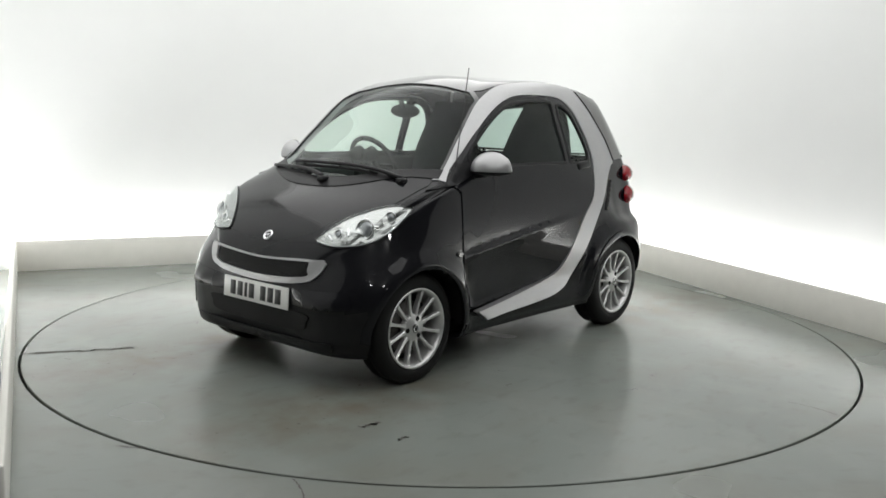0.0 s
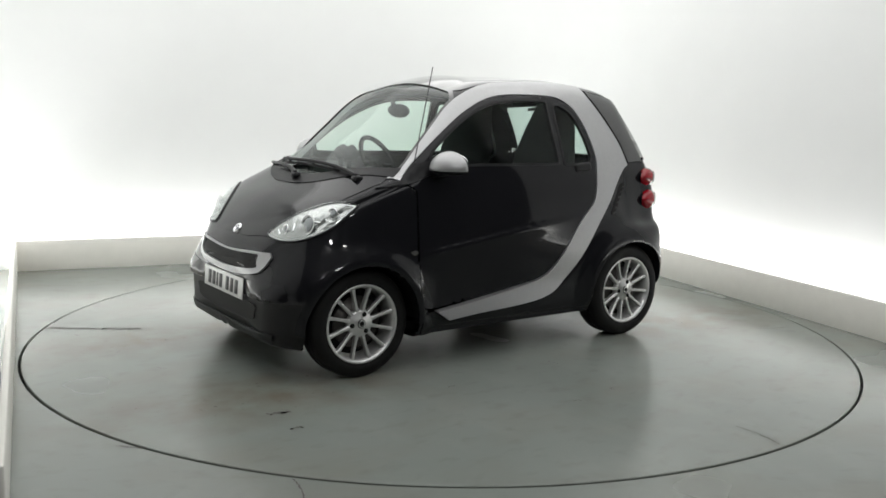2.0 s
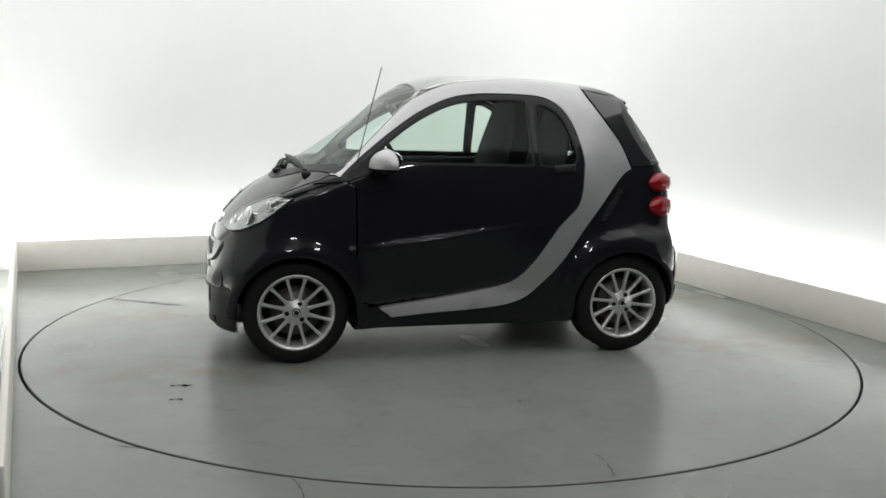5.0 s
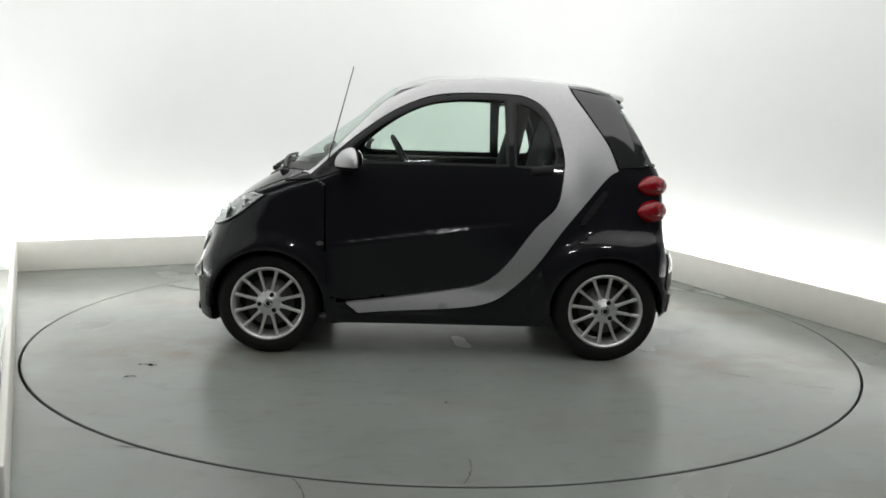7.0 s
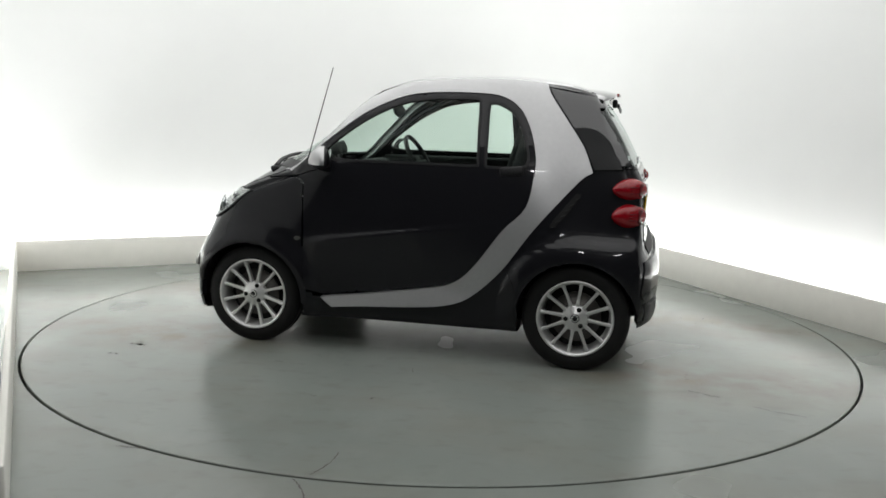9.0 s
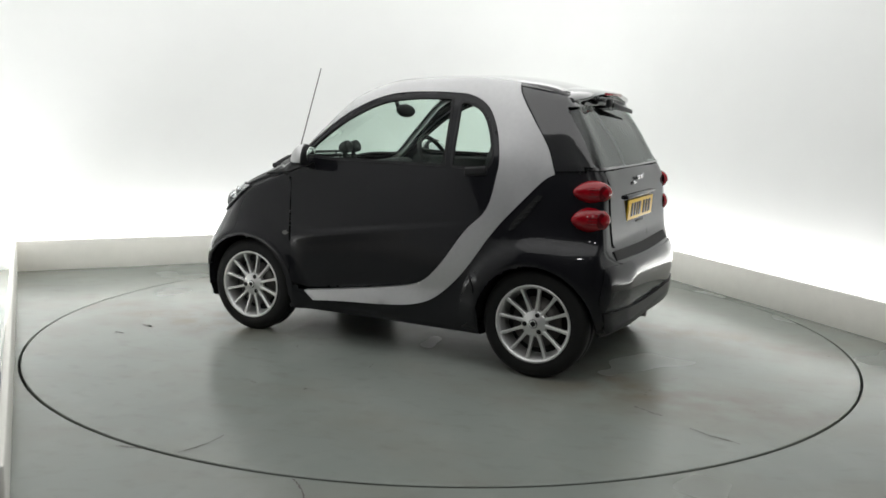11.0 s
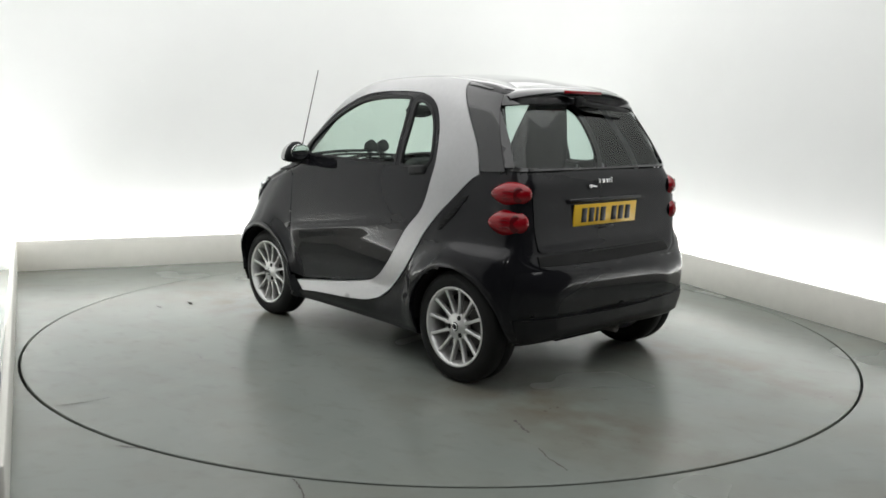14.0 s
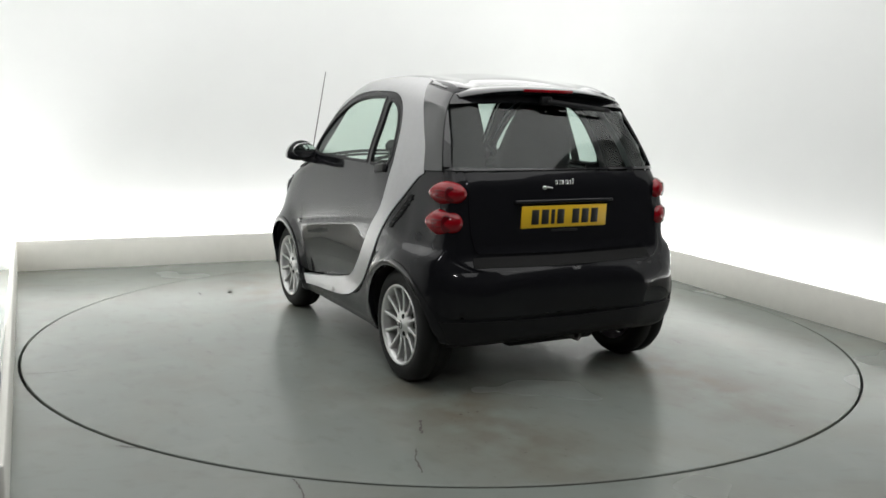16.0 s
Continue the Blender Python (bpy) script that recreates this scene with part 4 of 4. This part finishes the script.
tube(bm, [(0.63, 0.668, 0.99), (0.622, 0.664, 1.03), (0.475, 0.622, 1.585)], 0.0042, 8, 0.6)
revolve(bm, [(0.016, 0), (0.014, 0.014), (0.007, 0.03), (0.006, 0.05)], pose(0.632, 0.668, 0.972, 0, -12), 16)
part("aerial", bm, M_PLASTIC, car, "thin black rod aerial")

# ---- wheels ----


def build_wheel(x, y, r, width, twist, flip):
    w = new("wheel")
    w.parent = car
    w.matrix_local = pose(x, y, r, -90 if not flip else 90, 0, 0) @ pose(0, 0, 0, 0, 0, twist)
    h = width / 2
    bm = bmesh.new()
    tread = [(0.192, -h + 0.012), (0.205, -h), (0.235, -h - 0.004), (r - 0.028, -h), (r - 0.010, -h + 0.010), (r, -h + 0.028), (r, -0.012), (r - 0.006, -0.009), (r - 0.006, 0.0), (r, 0.003), (r, h - 0.028), (r - 0.010, h - 0.010), (r - 0.028, h), (0.235, h + 0.004), (0.205, h), (0.192, h - 0.012)]
    revolve(bm, tread, Matrix(), 72)
    bmesh.ops.recalc_face_normals(bm, faces=bm.faces)
    part("tyre", bm, M_RUBBER, w, "black rubber tyre")
    bm = bmesh.new()
    revolve(bm, [(0.207, h - 0.004), (0.205, h + 0.004), (0.198, h + 0.004), (0.190, h - 0.004), (0.183, h - 0.020), (0.178, h - 0.05), (0.172, -h + 0.02), (0.20, -h)], Matrix(), 72)
    bmesh.ops.recalc_face_normals(bm, faces=bm.faces)
    part("rim", bm, M_ALLOY, w, "silver alloy rim")
    bm = bmesh.new()
    revolve(bm, [(0.0001, h - 0.010), (0.028, h - 0.008), (0.034, h - 0.014), (0.060, h - 0.016), (0.072, h - 0.024), (0.070, h - 0.05)], Matrix(), 48)
    part("hub", bm, M_ALLOY, w)
    for k in range(12):
        a = 2 * math.pi * k / 12
        bm = bmesh.new()
        m = Matrix.Rotation(a, 4, "Z")
        prof = [(0.055, 0.012, h - 0.018), (0.10, 0.0085, h - 0.018), (0.15, 0.008, h - 0.012), (0.190, 0.011, h - 0.005)]
        tops, lows = [], []
        for rr, hw, z in prof:
            tops.append([bm.verts.new(m @ Vector((rr, s * hw, z - (0.004 if abs(s) == 1 else 0)))) for s in (-1, -0.6, 0.6, 1)])
            lows.append([bm.verts.new(m @ Vector((rr, s * hw * 0.8, z - 0.028))) for s in (-1, 1)])
        for i in range(3):
            for j in range(3):
                bm.faces.new((tops[i][j], tops[i + 1][j], tops[i + 1][j + 1], tops[i][j + 1]))
            bm.faces.new((lows[i][0], lows[i + 1][0], tops[i + 1][0], tops[i][0]))
            bm.faces.new((tops[i][3], tops[i + 1][3], lows[i + 1][1], lows[i][1]))
        bmesh.ops.recalc_face_normals(bm, faces=bm.faces)
        sharpen(part("spoke", bm, M_ALLOY, w), 40)
    # Dark bolts; the shade of each bolt hole is a raised black collar.
    for k in range(3):
        a = 2 * math.pi * k / 3 - radians(113 + twist)
        bm = bmesh.new()
        revolve(bm, [(0.0001, h - 0.009), (0.007, h - 0.009), (0.009, h - 0.0125), (0.0125, h - 0.0128), (0.0135, h - 0.018)], pose(0.050 * math.cos(a), 0.050 * math.sin(a), 0), 12)
        part("bolt", bm, M_RUBBER, w, "dark wheel bolt with a black collar for its recess's shade")
    bm = bmesh.new()
    revolve(bm, [(0.0001, h - 0.006), (0.022, h - 0.007), (0.026, h - 0.010)], Matrix(), 24)
    part("hub_cap", bm, M_PLASTIC, w, "dark round hub cap")
    bm = bmesh.new()
    revolve(bm, [(0.013, h - 0.004), (0.017, h - 0.003), (0.020, h - 0.005)], Matrix(), 24)
    part("cap_ring", bm, M_CHROME, w)
    bm = bmesh.new()
    revolve(bm, [(0.0001, h - 0.062), (0.135, h - 0.062), (0.135, h - 0.075), (0.0001, h - 0.075)], Matrix(), 40)
    part("brake_disc", bm, M_DISCBRAKE, w, "grey steel brake disc")
    bm = bmesh.new()
    revolve(bm, [(0.0001, h - 0.085), (0.172, h - 0.10)], Matrix(), 40)
    part("backplate", bm, M_RUBBER, w)
    return w


build_wheel(0.9335, 0.628, 0.283, 0.155, 15, False)
build_wheel(0.9335, -0.628, 0.283, 0.155, 3, True)
build_wheel(-0.9335, 0.672, 0.287, 0.175, 22, False)
build_wheel(-0.9335, -0.672, 0.287, 0.175, 20, True)
for x in (0.9335, -0.9335):
    for s in (1, -1):
        bm = bmesh.new()
        arc = [radians(a) for a in range(0, 181, 6)]
        ins = [bm.verts.new((x + 0.322 * math.cos(a), s * 0.40, 0.275 + 0.322 * math.sin(a))) for a in arc]
        outs = []
        for a in arc:
            wx, wz = x + 0.322 * math.cos(a), 0.275 + 0.322 * math.sin(a)
            outs.append(bm.verts.new((wx, s * (side(max(-1.33, min(1.345, wx)), wz)[0].y - 0.012), wz)))
        for i in range(len(arc) - 1):
            bm.faces.new((ins[i], ins[i + 1], outs[i + 1], outs[i]))
        bm.faces.new(ins)
        part("wheel_well", bm, M_RUBBER, car, "black plastic wheel well liner")
bm = bmesh.new()
box(bm, (1.25, 1.2, 0.06), pose(0, 0, 0.20), 0.02, 2)
box(bm, (0.5, 0.55, 0.16), pose(-0.95, 0, 0.26), 0.03, 2)
box(bm, (0.06, 1.25, 0.06), pose(-0.9335, 0, 0.287), 0.02, 2)
part("underbody", bm, M_RUBBER, car, "dark underbody and axle")

# ---- cabin ----


def soft_box(bm, size, m, bevel):
    box(bm, size, m, bevel, 4)


def build_seat(y):
    seat = new("seat")
    seat.parent = car
    seat.matrix_local = pose(-0.24 if y > 0 else -0.12, y, 0.40)
    seat["label"] = "charcoal cloth bucket seat"
    bm = bmesh.new()
    soft_box(bm, (0.50, 0.46, 0.16), pose(0.05, 0, 0.10, 0, -6), 0.06)
    part("cushion", bm, M_SEAT, seat)
    bm = bmesh.new()
    r = bmesh.ops.create_cube(bm, size=1)
    bmesh.ops.subdivide_edges(bm, edges=bm.edges, cuts=5, use_grid_fill=True)
    for v in bm.verts:
        t = v.co.z + 0.5
        half = 0.262 * (1 - 0.45 * max(0, (t - 0.62) / 0.38) ** 1.4)
        deep = 0.14 * (1 - 0.35 * t)
        c = 1 - 0.25 * (abs(v.co.x) * 2 * abs(v.co.y) * 2) ** 3
        v.co = Vector((v.co.x * deep * c, v.co.y * 2 * half * c, t * 0.94))
    bmesh.ops.transform(bm, matrix=pose(-0.20, 0, 0.10, 0, -14), verts=bm.verts)
    part("backrest", bm, M_SEAT, seat)
    return seat


build_seat(0.33)
build_seat(-0.33)
bm = bmesh.new()
rows = []
prof = [(0.93, 0.90), (0.80, 0.945), (0.62, 0.965), (0.50, 0.955), (0.44, 0.91), (0.46, 0.80), (0.52, 0.65), (0.60, 0.45)]
for k in range(13):
    y = -0.64 + 1.28 * k / 12
    e = abs(y / 0.64)
    rows.append([bm.verts.new((min(x, 0.93 - 0.24 * e * e), y, z - 0.02 * e ** 2)) for x, z in prof])
for a, b in zip(rows, rows[1:]):
    for i in range(len(prof) - 1):
        bm.faces.new((a[i], a[i + 1], b[i + 1], b[i]))
bmesh.ops.recalc_face_normals(bm, faces=bm.faces)
dash = part("dashboard", bm, M_CABIN, car, "dark moulded dashboard")
bm = bmesh.new()
soft_box(bm, (0.16, 0.34, 0.13), pose(0.53, -0.33, 0.97, 0, 8), 0.05)
part("instrument_hood", bm, M_CABIN, dash)
for y in (0.05, -0.05):
    bm = bmesh.new()
    revolve(bm, [(0.0001, -0.045), (0.025, -0.045), (0.038, -0.02), (0.040, 0.02), (0.037, 0.025), (0.0001, 0.022)], pose(0.65, y + 0.03, 1.115, 0, -70), 28)
    tube(bm, [(0.66, y + 0.03, 0.95), (0.66, y + 0.03, 1.09)], 0.016)
    part("dial_pod", bm, M_CABIN, dash, "round dial pod standing on the dashboard")
bm = bmesh.new()
m = pose(0.205, -0.33, 1.02, 0, -61, 0)
ringpts = [m @ Vector((0.188 * math.cos(2 * math.pi * k / 40), 0.182 * math.sin(2 * math.pi * k / 40), 0)) for k in range(41)]
tube(bm, ringpts, 0.015, 8)
wheel_rim = part("steering_wheel", bm, M_CABIN, car, "dark three-spoke steering wheel")
bm = bmesh.new()
box(bm, (0.11, 0.13, 0.04), m @ pose(0, 0, -0.02), 0.02, 3)
for a in (0, 180, -90 + 180):
    box(bm, (0.12, 0.035, 0.018), m @ pose(0, 0, 0, 0, 0, a + 90) @ pose(0.11, 0, -0.01), 0.006, 2)
tube(bm, [m @ Vector((0, 0, -0.03)), m @ Vector((0, 0, -0.22))], 0.035)
part("wheel_boss", bm, M_CABIN, wheel_rim)
bm = bmesh.new()
bmesh.ops.create_uvsphere(bm, u_segments=24, v_segments=12, radius=1, matrix=pose(0.27, -0.02, 1.355, 0, 12) @ Matrix.Diagonal((0.022, 0.115, 0.042, 1)))
tube(bm, [(0.31, 0.0, 1.37), (0.33, 0, 1.415)], 0.014)
part("cabin_mirror", bm, M_CABIN, car, "dark rear-view mirror")
bm = bmesh.new()
soft_box(bm, (0.10, 1.18, 0.50), pose(-0.60, 0, 0.74, 0, -8), 0.03)
soft_box(bm, (0.50, 1.10, 0.08), pose(-0.90, 0, 0.86), 0.02)
part("bulkhead", bm, M_CABIN, car, "dark carpeted bulkhead and boot floor")
for y in (0.64, -0.64):
    bm = bmesh.new()
    soft_box(bm, (1.1, 0.04, 0.62), pose(0.0, y, 0.74), 0.02)
    part("door_card", bm, M_CABIN, car, "dark door trim")
bm = bmesh.new()
soft_box(bm, (1.6, 1.15, 0.05), pose(0.0, 0, 0.36), 0.02)
soft_box(bm, (0.5, 0.16, 0.16), pose(0.20, 0, 0.42), 0.04)
part("cabin_floor", bm, M_CABIN, car, "dark cabin floor and tunnel")


# ---- cracks and scuffs in the turntable's paint ----


def crack(points, width, lay, label, on=None):
    bm = bmesh.new()
    fine = chain(points, 8)
    left, right = [], []
    for i, p in enumerate(fine):
        a = Vector(fine[max(i - 1, 0)])
        b = Vector(fine[min(i + 1, len(fine) - 1)])
        d = (b - a).normalized()
        s = Vector((-d.y, d.x))
        j = Vector((random.uniform(-1, 1), random.uniform(-1, 1))) * width * 0.8
        w = width * random.uniform(0.25, 1.0)
        c = Vector(p) + j
        left.append(bm.verts.new((*(c + s * w), lay)))
        right.append(bm.verts.new((*(c - s * w), lay)))
    for i in range(len(fine) - 1):
        bm.faces.new((right[i], right[i + 1], left[i + 1], left[i]))
    return part("crack", bm, M_CRACK, on or turntable, label)

crack([(-1.97, 1.40), (-1.80, 1.27), (-1.64, 1.14), (-1.52, 1.06)], 0.020, 0.0012, "dark hairline crack in the paint")
crack([(1.38, -1.04), (1.45, -1.08), (1.52, -1.125)], 0.008, 0.0012, "dark chipped crack in the paint")
crack([(1.66, -1.235), (1.76, -1.30), (1.88, -1.345)], 0.006, 0.0012, "dark chipped crack in the paint")
crack([(-0.14, -2.16), (-0.15, -2.28), (-0.19, -2.39)], 0.004, 0.0012, "fine crack running to the rim")
crack([(-1.71, -0.75), (-1.65, -0.78), (-1.59, -0.79)], 0.014, 0.0012, "brown scuff mark")
crack([(-1.72, -0.99), (-1.69, -0.98), (-1.67, -1.0)], 0.010, 0.0012, "brown scuff mark")

crack([(-0.54, -2.39), (-0.50, -2.46), (-0.47, -2.55), (-0.46, -2.65)], 0.004, 0.0012 - FLOOR_DROP, "fine crack in the floor paint", floor)
crack([(-1.30, -2.10), (-1.22, -2.12), (-1.15, -2.11)], 0.006, 0.0012 - FLOOR_DROP, "faint scuff on the floor", floor)
for k in range(14):
    a, r = random.uniform(0, 6.28), random.uniform(0.9, 2.3)
    x, y = r * math.cos(a), r * math.sin(a)
    crack([(x, y), (x + random.uniform(-0.03, 0.03), y + random.uniform(-0.03, 0.03)), (x + random.uniform(-0.05, 0.05), y + random.uniform(-0.05, 0.05))], random.uniform(0.002, 0.005), 0.0012, "tiny chip in the paint")

# ---- what moves ----


def spin(t):
    return 174.21 - 6.9517 * (t - 8) - 0.00373 * (t - 8) ** 2


def motions():
    times = [0.5 * k for k in range(33)]
    walk(turntable, [(t, pose(0, 0, 0, 0, 0, spin(t) - 174.21)) for t in times])
    walk(car, [(t, pose(0, 0, 0, 0, 0, spin(t)) @ pose(0.046, -0.0334, 0)) for t in times])


motions()
